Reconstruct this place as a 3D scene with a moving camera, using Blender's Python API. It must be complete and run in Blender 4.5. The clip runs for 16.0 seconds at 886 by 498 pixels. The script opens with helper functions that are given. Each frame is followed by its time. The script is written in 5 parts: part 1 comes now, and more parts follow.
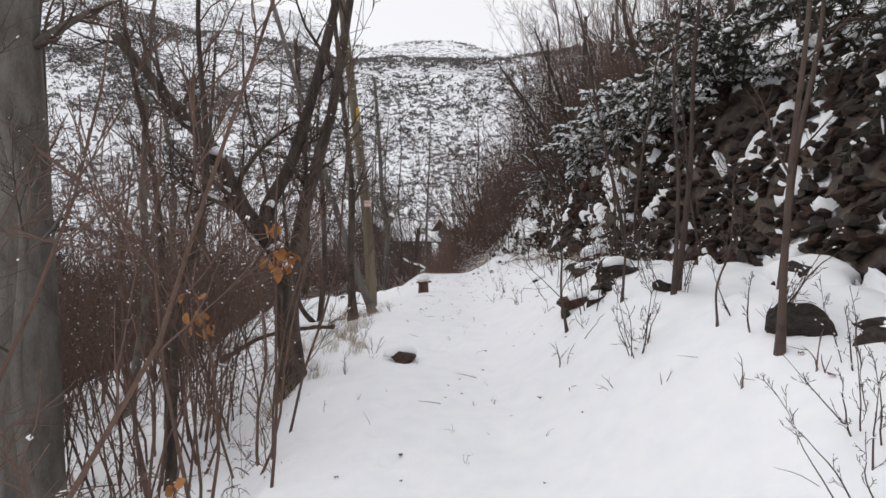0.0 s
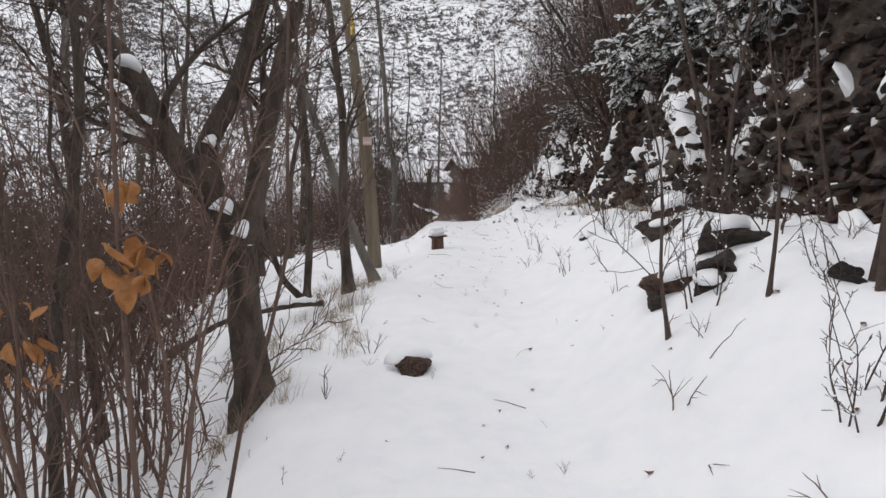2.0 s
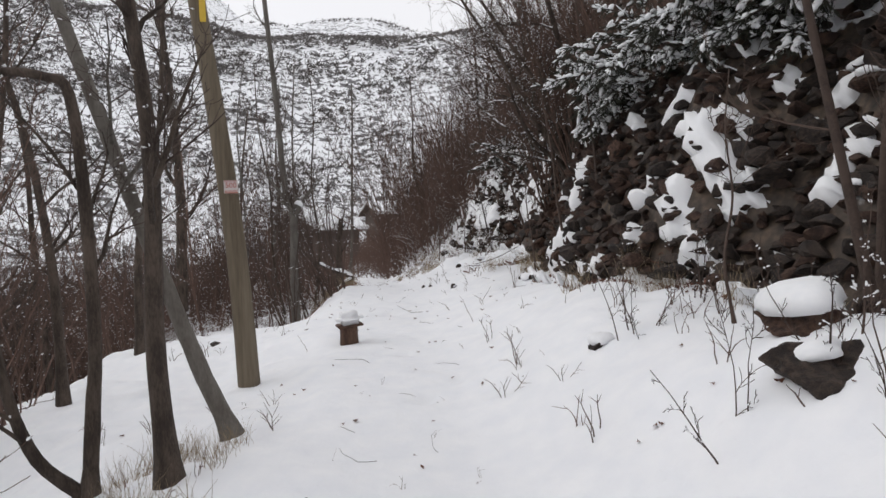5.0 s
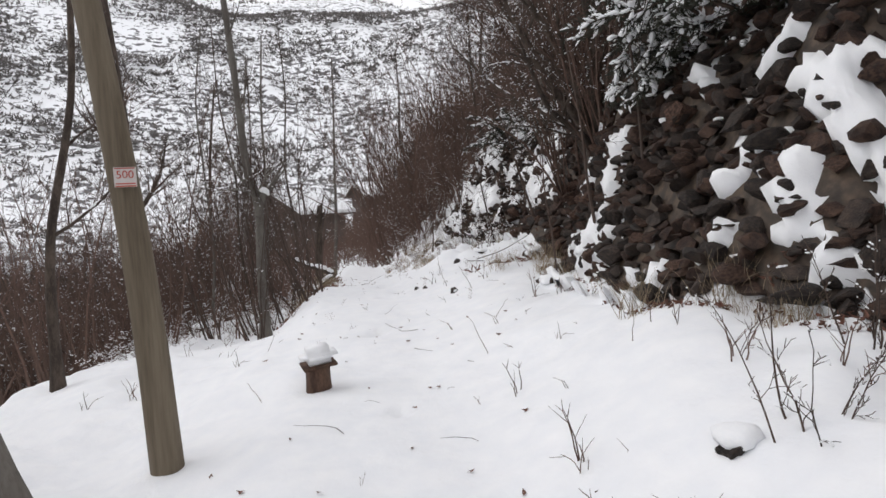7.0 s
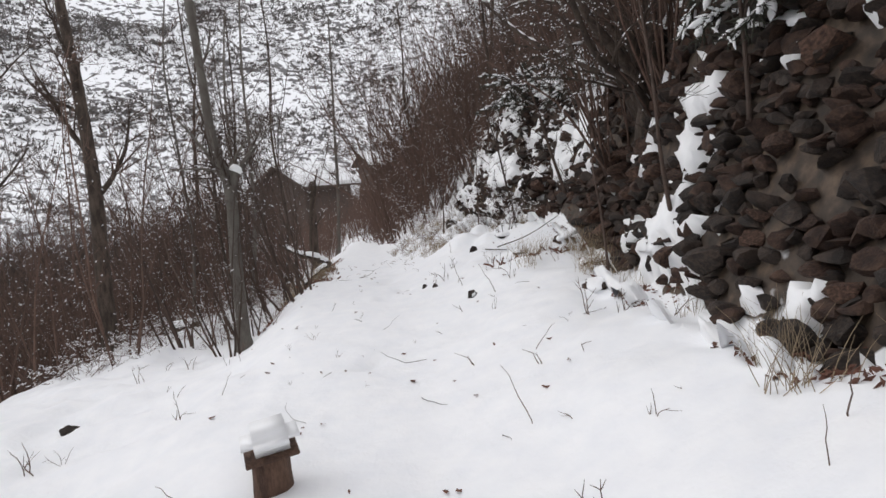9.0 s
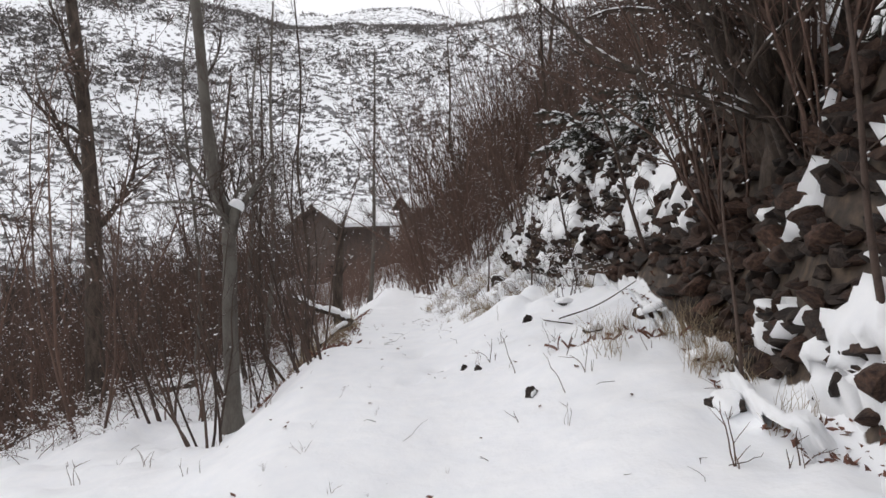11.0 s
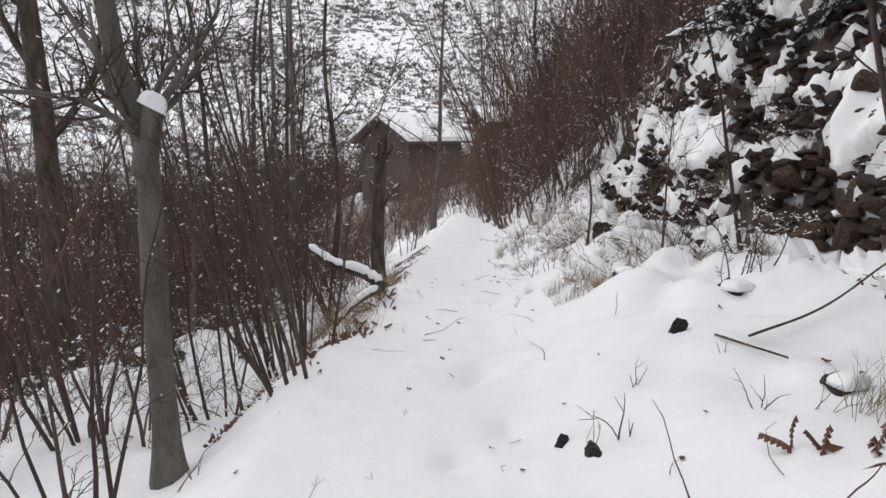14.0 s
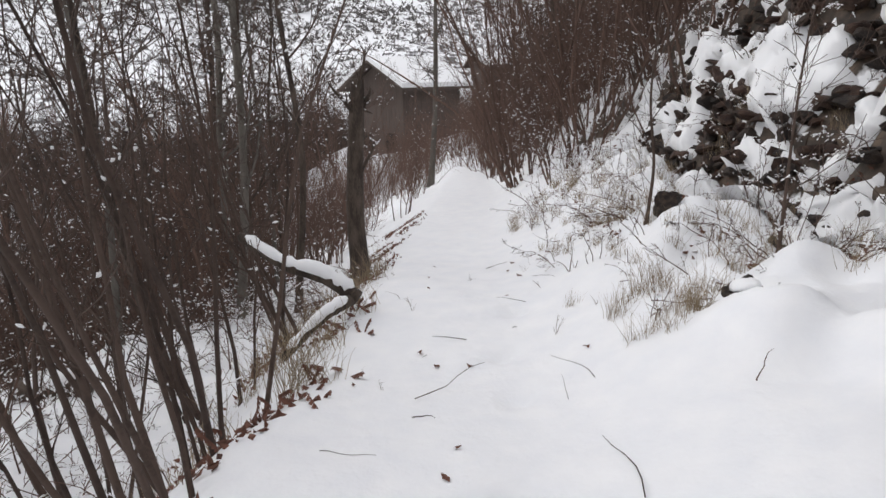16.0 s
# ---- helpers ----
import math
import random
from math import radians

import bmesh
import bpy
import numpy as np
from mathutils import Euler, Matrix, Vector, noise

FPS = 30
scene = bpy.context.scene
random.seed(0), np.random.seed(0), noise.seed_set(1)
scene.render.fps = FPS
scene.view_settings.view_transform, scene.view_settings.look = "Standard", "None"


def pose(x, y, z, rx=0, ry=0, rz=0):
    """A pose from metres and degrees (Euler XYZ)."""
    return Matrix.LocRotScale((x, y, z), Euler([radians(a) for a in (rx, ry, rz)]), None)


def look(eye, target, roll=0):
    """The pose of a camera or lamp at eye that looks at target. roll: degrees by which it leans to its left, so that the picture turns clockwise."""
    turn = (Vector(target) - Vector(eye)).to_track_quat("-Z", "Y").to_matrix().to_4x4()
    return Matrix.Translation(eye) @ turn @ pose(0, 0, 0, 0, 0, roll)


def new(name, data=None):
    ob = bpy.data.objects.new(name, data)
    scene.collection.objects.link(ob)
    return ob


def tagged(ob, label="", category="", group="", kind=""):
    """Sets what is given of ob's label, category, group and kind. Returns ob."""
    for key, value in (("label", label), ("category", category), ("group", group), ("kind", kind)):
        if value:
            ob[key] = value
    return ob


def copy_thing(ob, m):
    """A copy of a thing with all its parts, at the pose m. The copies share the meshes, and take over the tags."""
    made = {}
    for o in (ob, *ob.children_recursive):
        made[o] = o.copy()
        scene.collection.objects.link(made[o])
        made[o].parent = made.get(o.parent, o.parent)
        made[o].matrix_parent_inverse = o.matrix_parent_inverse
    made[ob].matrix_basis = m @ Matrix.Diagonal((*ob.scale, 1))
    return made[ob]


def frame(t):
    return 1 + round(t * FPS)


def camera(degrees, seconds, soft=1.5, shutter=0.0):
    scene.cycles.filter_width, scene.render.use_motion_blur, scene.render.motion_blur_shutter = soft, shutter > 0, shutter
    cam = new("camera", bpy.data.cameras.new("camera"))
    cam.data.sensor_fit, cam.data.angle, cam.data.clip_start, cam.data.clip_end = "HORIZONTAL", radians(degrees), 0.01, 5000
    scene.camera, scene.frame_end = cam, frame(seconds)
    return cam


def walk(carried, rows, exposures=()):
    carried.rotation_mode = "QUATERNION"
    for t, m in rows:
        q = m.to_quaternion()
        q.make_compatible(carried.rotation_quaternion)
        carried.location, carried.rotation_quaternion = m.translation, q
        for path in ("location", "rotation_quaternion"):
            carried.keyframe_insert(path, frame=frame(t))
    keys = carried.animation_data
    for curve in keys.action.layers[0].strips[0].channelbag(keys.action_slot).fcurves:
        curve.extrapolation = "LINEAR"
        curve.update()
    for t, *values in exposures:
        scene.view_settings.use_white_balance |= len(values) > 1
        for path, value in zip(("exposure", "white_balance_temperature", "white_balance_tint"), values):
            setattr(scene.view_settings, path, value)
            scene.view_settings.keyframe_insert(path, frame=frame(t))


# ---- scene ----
cam = camera(71.3, 16.0)
# seconds, x, y, z in metres, yaw, pitch, roll in degrees
ROWS = [
    (0.0, 0.0, 0.0, 1.5, 0.0, 0.0, -0.0),
    (0.5, 0.008, 0.554, 1.528, -2.75, 1.41, -1.88),
    (1.0, -0.001, 1.043, 1.548, -4.71, -3.24, 0.21),
    (1.5, -0.018, 1.487, 1.584, 1.19, -4.37, -1.81),
    (2.0, -0.102, 1.959, 1.613, 1.01, -5.58, 0.57),
    (2.5, -0.106, 2.52, 1.654, -0.21, -0.98, -2.06),
    (3.0, -0.193, 2.975, 1.678, -3.93, 1.59, -2.69),
    (3.5, -0.076, 3.567, 1.732, -4.96, -0.2, -1.53),
    (4.0, -0.088, 3.987, 1.801, -4.16, 1.14, 0.02),
    (4.5, -0.113, 4.435, 1.818, -5.65, -0.2, 1.0),
    (7.0, 0.011, 6.671, 1.989, -7.81, -3.75, 3.11),
    (7.5, 0.048, 7.057, 2.038, -6.59, -2.45, 0.7),
    (8.0, 0.133, 7.538, 2.061, -4.92, -3.47, 1.11),
    (8.5, 0.189, 7.965, 2.108, -7.2, -7.25, 4.06),
    (11.0, 0.314, 9.994, 2.154, -3.18, -2.41, 1.62),
    (11.5, 0.377, 10.43, 2.2, 1.94, -2.94, 3.55),
    (12.0, 0.374, 10.922, 2.129, 3.54, -5.64, 4.49),
    (12.5, 0.4, 11.452, 2.131, 1.88, -8.93, 2.68),
    (13.0, 0.438, 12.012, 2.183, -0.04, -4.68, 0.03),
    (13.5, 0.381, 12.384, 2.187, -0.29, -7.46, 1.25),
    (14.0, 0.414, 12.82, 2.18, 3.74, -10.08, 0.45),
    (14.5, 0.373, 13.257, 2.155, 2.33, -11.71, 1.22),
    (15.0, 0.405, 13.722, 2.108, 3.07, -16.17, 1.76),
    (15.5, 0.377, 14.237, 2.118, 0.7, -13.76, 1.38),
    (16.0, 0.299, 14.653, 2.111, 3.45, -14.79, 1.67),
]
walk(cam, [(t, pose(x, y, z, 90 + pitch, roll, yaw)) for t, x, y, z, yaw, pitch, roll in ROWS],
     exposures=[(0.0, 0.0), (1.5, 0.08), (3.0, 0.05), (4.6, -0.05), (7.0, 0.15), (11.0, 0.14), (13.0, 0.20), (16.0, 0.20)])

# ---- world and light: a white overcast winter sky ----
world = bpy.data.worlds.new("overcast_sky")
scene.world = world
world.use_nodes = True
wn = world.node_tree
wn.nodes.clear()
sky = wn.nodes.new("ShaderNodeTexSky")
sky.sky_type = "NISHITA"
sky.sun_disc = False
sky.sun_elevation, sky.sun_rotation = radians(38), radians(-70)
dull = wn.nodes.new("ShaderNodeHueSaturation")
dull.inputs["Saturation"].default_value = 0.25
cloud = wn.nodes.new("ShaderNodeMix")
cloud.data_type = "RGBA"
cloud.inputs["Factor"].default_value = 0.75
cloud.inputs["B"].default_value = (9.4, 9.32, 9.62, 1)
back = wn.nodes.new("ShaderNodeBackground")
back.inputs["Strength"].default_value = 0.115
wout = wn.nodes.new("ShaderNodeOutputWorld")
wn.links.new(sky.outputs["Color"], dull.inputs["Color"])
wn.links.new(dull.outputs["Color"], cloud.inputs["A"])
wn.links.new(cloud.outputs["Result"], back.inputs["Color"])
wn.links.new(back.outputs["Background"], wout.inputs["Surface"])
sun = bpy.data.lights.new("sun", "SUN")
sun.energy, sun.angle, sun.color = 0.6, radians(40), (1.0, 0.97, 0.93)
sun_ob = new("sun", sun)
sun_ob.matrix_world = look((-30, 10, 25), (0, 0, 0))

# ---- materials ----


def material(name, stops, scale, rough, bump=0.3, stretch=(1, 1, 1), metal=0.0, detail=6.0, fine=8.0, fleck=None, vary=0.15, island=False):
    """Colours by a coarse and a fine noise, a bump from both, and a random shift from piece to piece."""
    m = bpy.data.materials.new(name)
    m.use_nodes = True
    nt = m.node_tree
    n, l = nt.nodes, nt.links
    b = n["Principled BSDF"]
    b.inputs["Roughness"].default_value = rough
    b.inputs["Metallic"].default_value = metal
    co = n.new("ShaderNodeTexCoord")
    mp = n.new("ShaderNodeMapping")
    mp.inputs["Scale"].default_value = stretch
    l.new(co.outputs["Object"], mp.inputs["Vector"])
    t1 = n.new("ShaderNodeTexNoise")
    t1.inputs["Scale"].default_value, t1.inputs["Detail"].default_value = scale, detail
    t2 = n.new("ShaderNodeTexNoise")
    t2.inputs["Scale"].default_value, t2.inputs["Detail"].default_value = scale * fine, 3.0
    l.new(mp.outputs["Vector"], t1.inputs["Vector"])
    l.new(mp.outputs["Vector"], t2.inputs["Vector"])
    add = n.new("ShaderNodeMath")
    add.operation = "MULTIPLY_ADD"
    l.new(t2.outputs["Fac"], add.inputs[0])
    add.inputs[1].default_value = 0.35
    l.new(t1.outputs["Fac"], add.inputs[2])
    ramp = n.new("ShaderNodeValToRGB")
    while len(ramp.color_ramp.elements) < len(stops):
        ramp.color_ramp.elements.new(0.5)
    for e, (at, col) in zip(ramp.color_ramp.elements, stops):
        e.position, e.color = at, (*col, 1)
    l.new(add.outputs[0], ramp.inputs["Fac"])
    col = ramp.outputs["Color"]
    if vary:
        if island:
            rnd = n.new("ShaderNodeNewGeometry").outputs["Random Per Island"]
        else:
            rnd = n.new("ShaderNodeObjectInfo").outputs["Random"]
        mr = n.new("ShaderNodeMapRange")
        mr.inputs["To Min"].default_value, mr.inputs["To Max"].default_value = 1 - vary, 1 + vary
        l.new(rnd, mr.inputs["Value"])
        hs = n.new("ShaderNodeHueSaturation")
        l.new(mr.outputs["Result"], hs.inputs["Value"])
        l.new(col, hs.inputs["Color"])
        col = hs.outputs["Color"]
    l.new(col, b.inputs["Base Color"])
    bp = n.new("ShaderNodeBump")
    bp.inputs["Strength"].default_value, bp.inputs["Distance"].default_value = bump, 0.02
    l.new(add.outputs[0], bp.inputs["Height"])
    l.new(bp.outputs["Normal"], b.inputs["Normal"])
    return m


def snow_material(name="snow"):
    m = material(name, [(0.3, (0.87, 0.885, 0.91)), (0.8, (0.93, 0.935, 0.945))], 9, 0.65, 0.25, fine=9, vary=0.0)
    b = m.node_tree.nodes["Principled BSDF"]
    b.inputs["Subsurface Weight"].default_value = 0.0
    return m


def ground_material():
    """Snow where the ground is flat enough to hold it; earth and leaf litter on the steep parts and in thin patches."""
    m = bpy.data.materials.new("snowy_ground")
    m.use_nodes = True
    n, l = m.node_tree.nodes, m.node_tree.links
    b = n["Principled BSDF"]
    b.inputs["Roughness"].default_value = 0.7
    co = n.new("ShaderNodeTexCoord")

    def noise_of(scale, detail=6.0):
        t = n.new("ShaderNodeTexNoise")
        t.inputs["Scale"].default_value, t.inputs["Detail"].default_value = scale, detail
        l.new(co.outputs["Object"], t.inputs["Vector"])
        return t.outputs["Fac"]

    def ramp_of(src, stops):
        r = n.new("ShaderNodeValToRGB")
        while len(r.color_ramp.elements) < len(stops):
            r.color_ramp.elements.new(0.5)
        for e, (at, c) in zip(r.color_ramp.elements, stops):
            e.position, e.color = at, (*c, 1)
        l.new(src, r.inputs["Fac"])
        return r.outputs["Color"]

    def math_of(op, a, c, d=None):
        k = n.new("ShaderNodeMath")
        k.operation = op
        for i, v in enumerate((a, c, d)):
            if v is None:
                continue
            if isinstance(v, (int, float)):
                k.inputs[i].default_value = v
            else:
                l.new(v, k.inputs[i])
        return k.outputs[0]
    snow = ramp_of(noise_of(6), [(0.3, (0.86, 0.875, 0.905)), (0.75, (0.93, 0.935, 0.945))])
    earth = ramp_of(noise_of(11, 8), [(0.3, (0.022, 0.016, 0.012)), (0.5, (0.06, 0.042, 0.03)), (0.72, (0.13, 0.09, 0.06))])
    geo = n.new("ShaderNodeNewGeometry")
    sep = n.new("ShaderNodeSeparateXYZ")
    l.new(geo.outputs["Normal"], sep.inputs["Vector"])
    patch = math_of("MULTIPLY_ADD", noise_of(3.2, 8), 0.55, -0.275)
    hold = math_of("ADD", sep.outputs["Z"], patch)
    cover = ramp_of(hold, [(0.53, (0, 0, 0)), (0.58, (1, 1, 1))])
    mix = n.new("ShaderNodeMix")
    mix.data_type = "RGBA"
    l.new(cover, mix.inputs["Factor"])
    l.new(earth, mix.inputs["A"])
    l.new(snow, mix.inputs["B"])
    # heath and scrub that shows through the snow on the distant hills
    away = n.new("ShaderNodeVectorMath")
    away.operation = "LENGTH"
    l.new(co.outputs["Object"], away.inputs[0])
    far_mask = math_of("MULTIPLY", ramp_of(math_of("MULTIPLY", away.outputs["Value"], 0.005), [(0.38, (0, 0, 0)), (0.5, (1, 1, 1))]), 1.0)
    heath = ramp_of(math_of("ADD", noise_of(0.42, 10), math_of("MULTIPLY", noise_of(0.03, 4), 0.35)), [(0.72, (0, 0, 0)), (0.77, (1, 1, 1))])
    mix2 = n.new("ShaderNodeMix")
    mix2.data_type = "RGBA"
    l.new(math_of("MULTIPLY", heath, far_mask), mix2.inputs["Factor"])
    l.new(mix.outputs["Result"], mix2.inputs["A"])
    mix2.inputs["B"].default_value = (0.13, 0.125, 0.128, 1)
    l.new(mix2.outputs["Result"], b.inputs["Base Color"])
    bp = n.new("ShaderNodeBump")
    bp.inputs["Strength"].default_value, bp.inputs["Distance"].default_value = 0.35, 0.03
    l.new(math_of("ADD", noise_of(5, 4), math_of("ADD", math_of("MULTIPLY", noise_of(16, 3), 0.45), math_of("MULTIPLY", noise_of(60, 2), 0.15))), bp.inputs["Height"])
    l.new(bp.outputs["Normal"], b.inputs["Normal"])
    return m


SNOW = snow_material()
GROUND = ground_material()
BARK = material("grey_brown_bark", [(0.35, (0.0180, 0.0122, 0.0092)), (0.6, (0.0480, 0.0345, 0.0262)), (0.85, (0.1060, 0.0800, 0.0620))], 14, 0.9, 0.9, (1, 1, 0.3))
PALE_BARK = material("smooth_grey_bark", [(0.35, (0.071, 0.061, 0.051)), (0.6, (0.117, 0.102, 0.087)), (0.85, (0.168, 0.153, 0.133))], 10, 0.85, 0.5, (1, 1, 0.35))
TWIG = material("brown_twig_bark", [(0.35, (0.0304, 0.0192, 0.0144)), (0.7, (0.0752, 0.0496, 0.0384))], 12, 0.85, 0.3, vary=0.3)
RED_TWIG = material("red_brown_twig_bark", [(0.35, (0.0540, 0.0300, 0.0225)), (0.7, (0.1320, 0.0810, 0.0610))], 12, 0.85, 0.3, vary=0.25)
POLE_WOOD = material("weathered_pole_wood", [(0.35, (0.062, 0.047, 0.031)), (0.6, (0.115, 0.09, 0.06)), (0.85, (0.17, 0.138, 0.097))], 9, 0.8, 0.5, (1, 1, 0.06))
LOG_WOOD = material("cut_log_wood", [(0.35, (0.024, 0.012, 0.008)), (0.6, (0.062, 0.032, 0.021)), (0.85, (0.14, 0.082, 0.054))], 12, 0.85, 0.8, (1, 1, 0.3))
ROCK = material("red_brown_rock", [(0.35, (0.010, 0.0055, 0.004)), (0.58, (0.040, 0.0200, 0.0135)), (0.95, (0.14, 0.078, 0.052))], 13, 0.9, 0.9, vary=0.4)
DARK_ROCK = material("near_black_rock", [(0.35, (0.0050, 0.0036, 0.0030)), (0.6, (0.0180, 0.0118, 0.0088)), (0.95, (0.0700, 0.0460, 0.0340))], 11, 0.8, 0.9, vary=0.35)
GRASS = material("dry_straw_grass", [(0.3, (0.154, 0.105, 0.059)), (0.8, (0.322, 0.252, 0.168))], 5, 0.9, 0.1, vary=0.25, island=True)
LEAF = material("dead_orange_leaf", [(0.3, (0.16, 0.06, 0.018)), (0.6, (0.30, 0.125, 0.035)), (0.9, (0.42, 0.20, 0.07))], 30, 0.75, 0.4, vary=0.25, island=True)
FERN = material("withered_red_brown_leaf", [(0.3, (0.06, 0.024, 0.016)), (0.8, (0.17, 0.075, 0.05))], 30, 0.8, 0.4, vary=0.25, island=True)
NEEDLE = material("dark_evergreen_needle", [(0.3, (0.012, 0.014, 0.009)), (0.8, (0.05, 0.05, 0.034))], 9, 0.8, 0.2, vary=0.35, island=True)
# lighter and greyer than the near twigs: distance haze put into the colour
FAR_BUSH = material("hazed_far_scrub", [(0.3, (0.062, 0.054, 0.05)), (0.8, (0.16, 0.147, 0.14))], 0.4, 0.95, 0.1, vary=0.4, island=True)
PLANK = material("dark_cabin_planks", [(0.3, (0.05, 0.04, 0.034)), (0.8, (0.13, 0.10, 0.085))], 3, 0.9, 0.4, (6, 6, 0.3))
YELLOW = material("yellow_enamel_plate", [(0.3, (0.62, 0.40, 0.03)), (0.8, (0.74, 0.50, 0.05))], 20, 0.5, 0.1)
PLATE = material("white_pole_number_plate", [(0.3, (0.62, 0.58, 0.54)), (0.8, (0.75, 0.71, 0.68))], 20, 0.5, 0.1)
RED_INK = material("red_plate_lettering", [(0.3, (0.38, 0.05, 0.035)), (0.8, (0.46, 0.08, 0.05))], 20, 0.6, 0.0)

# ---- mesh helpers ----


def link_mesh(name, V, F, mat, parent=None, smooth=True, label=""):
    me = bpy.data.meshes.new(name)
    me.from_pydata([tuple(v) for v in V], [], F)
    me.materials.append(mat)
    if smooth:
        me.polygons.foreach_set("use_smooth", [True] * len(me.polygons))
    me.update()
    ob = new(name, me)
    if parent is not None:
        ob.parent = parent
    if label:
        ob["label"] = label
    return ob


def thing(name, at, label, category, group="", kind=""):
    e = new(name)
    e.matrix_basis = Matrix.Translation(at)
    e.empty_display_size = 0.1
    return tagged(e, label, category, group, kind)


def tube(V, F, pts, radii, sides, cap=True, rough=0.0, rng=None):
    """A tapered tube along pts, added to V and F."""
    o = len(V)
    n = len(pts)
    ref = Vector((0.31, 0.87, 0.39))
    for i, p in enumerate(pts):
        d = (pts[min(i + 1, n - 1)] - pts[max(i - 1, 0)]).normalized()
        a = d.cross(ref)
        if a.length < 0.05:
            a = d.cross(Vector((1, 0, 0)))
        a.normalize()
        b = d.cross(a)
        for k in range(sides):
            w = 2 * math.pi * k / sides
            r = radii[i] * (1 + (rng.uniform(-rough, rough) if rough else 0))
            V.append(p + a * (r * math.cos(w)) + b * (r * math.sin(w)))
    for i in range(n - 1):
        for k in range(sides):
            k2 = (k + 1) % sides
            F.append((o + i * sides + k, o + i * sides + k2, o + (i + 1) * sides + k2, o + (i + 1) * sides + k))
    if cap:
        F.append(tuple(o + k for k in range(sides))[::-1])
        F.append(tuple(o + (n - 1) * sides + k for k in range(sides)))


def spline(ctrl, steps):
    """Catmull-Rom through the control points."""
    c = [Vector(p) for p in ctrl]
    c = [c[0] * 2 - c[1]] + c + [c[-1] * 2 - c[-2]]
    out = []
    for i in range(1, len(c) - 2):
        for s in range(steps):
            t = s / steps
            p0, p1, p2, p3 = c[i - 1:i + 3]
            out.append(0.5 * (2 * p1 + (p2 - p0) * t + (2 * p0 - 5 * p1 + 4 * p2 - p3) * t * t + (3 * p1 - p0 - 3 * p2 + p3) * t ** 3))
    out.append(c[-2])
    return out


def wander(rng, p, d, length, n, wobble, up):
    pts = [p.copy()]
    d = d.normalized()
    for i in range(n):
        d = (d + Vector((rng.gauss(0, wobble), rng.gauss(0, wobble), rng.gauss(0, wobble) + up))).normalized()
        p = p + d * (length / n)
        pts.append(p)
    return pts


def side_way(rng, d, angle):
    a = d.orthogonal().normalized()
    b = d.cross(a)
    w = rng.uniform(0, 2 * math.pi)
    return (d * math.cos(angle) + (a * math.cos(w) + b * math.sin(w)) * math.sin(angle)).normalized()


def snow_strip(V, F, pts, radii, sides=5, lift=0.75, fat=1.15):
    """Snow lying along the upper side of a branch."""
    q = [p + Vector((0, 0, r * lift)) for p, r in zip(pts, radii)]
    rr = [r * fat for r in radii]
    rr[0] *= 0.4
    rr[-1] *= 0.4
    tube(V, F, q, rr, sides)


def lying(a, b):
    d = b - a
    return d.length > 1e-6 and abs(d.z) / d.length < 0.72


class Growth:
    """Collects the branches of one tree or shrub."""

    def __init__(self, seed):
        self.rng = random.Random(seed)
        self.twigs, self.snow = ([], []), ([], [])
        self.limbs = []

    def snow_on(self, pts, radii, chance, fat=1.15, sides=5):
        """Lumps of snow: long uneven ridges on limbs, short blobs on twigs."""
        rng = self.rng
        for i in range(len(pts) - 1):
            if not lying(pts[i], pts[i + 1]) or rng.random() > (chance if radii[i] > 0.012 else chance * 0.7):
                continue
            r = radii[i]
            if r > 0.012:
                a, b = pts[i], pts[i + 1]
                q = [a.lerp(b, t) + Vector((0, 0, r * rng.uniform(0.55, 0.8))) for t in (0, 0.3, 0.6, 1.0)]
                tube(*self.snow, q, [r * k * fat for k in (0.35, rng.uniform(0.7, 1.0), rng.uniform(0.6, 1.0), 0.3)], sides + 1)
            else:
                k = rng.random()
                c = pts[i].lerp(pts[i + 1], k)
                d = (pts[i + 1] - pts[i]).normalized() * rng.uniform(0.004, 0.016)
                w = r + rng.uniform(0.002, 0.006)
                up = Vector((0, 0, r * 0.7 + w * 0.3))
                tube(*self.snow, [c - d + up * 0.7, c + up, c + d + up * 0.7], [w * 0.35, w, w * 0.3], 4, cap=False)

    def spread(self, pts, radii, count, length, level, depth, snow, start=0.25, angle=(0.5, 1.0), up=0.06, thin=0.45, wobble=0.16):
        rng = self.rng
        for _ in range(count):
            k = rng.uniform(start, 1.0) * (len(pts) - 1)
            i = min(int(k), len(pts) - 2)
            p = pts[i].lerp(pts[i + 1], k - i)
            d = (pts[i + 1] - pts[i]).normalized()
            r = max(0.0025, radii[i] * thin * rng.uniform(0.7, 1.1))
            L = length * rng.uniform(0.5, 1.15) * (1.15 - 0.6 * k / len(pts))
            n = 5 if level < depth else 4
            q = wander(rng, p, side_way(rng, d, rng.uniform(*angle)), L, n, wobble, up)
            rr = [max(0.0018, r * (1 - 0.75 * s / n)) for s in range(n + 1)]
            if level == 1 and r > 0.011:
                self.limbs.append((q, rr))
            else:
                tube(*self.twigs, q, rr, 4 if r > 0.006 else 3, cap=False)
            self.snow_on(q, rr, snow)
            if level < depth:
                self.spread(q, rr, max(2, int(count * 0.55)) if level > 1 else max(4, int(6 + L * 5)), L * 0.5, level + 1, depth, snow, 0.15, angle, up, 0.5, wobble)


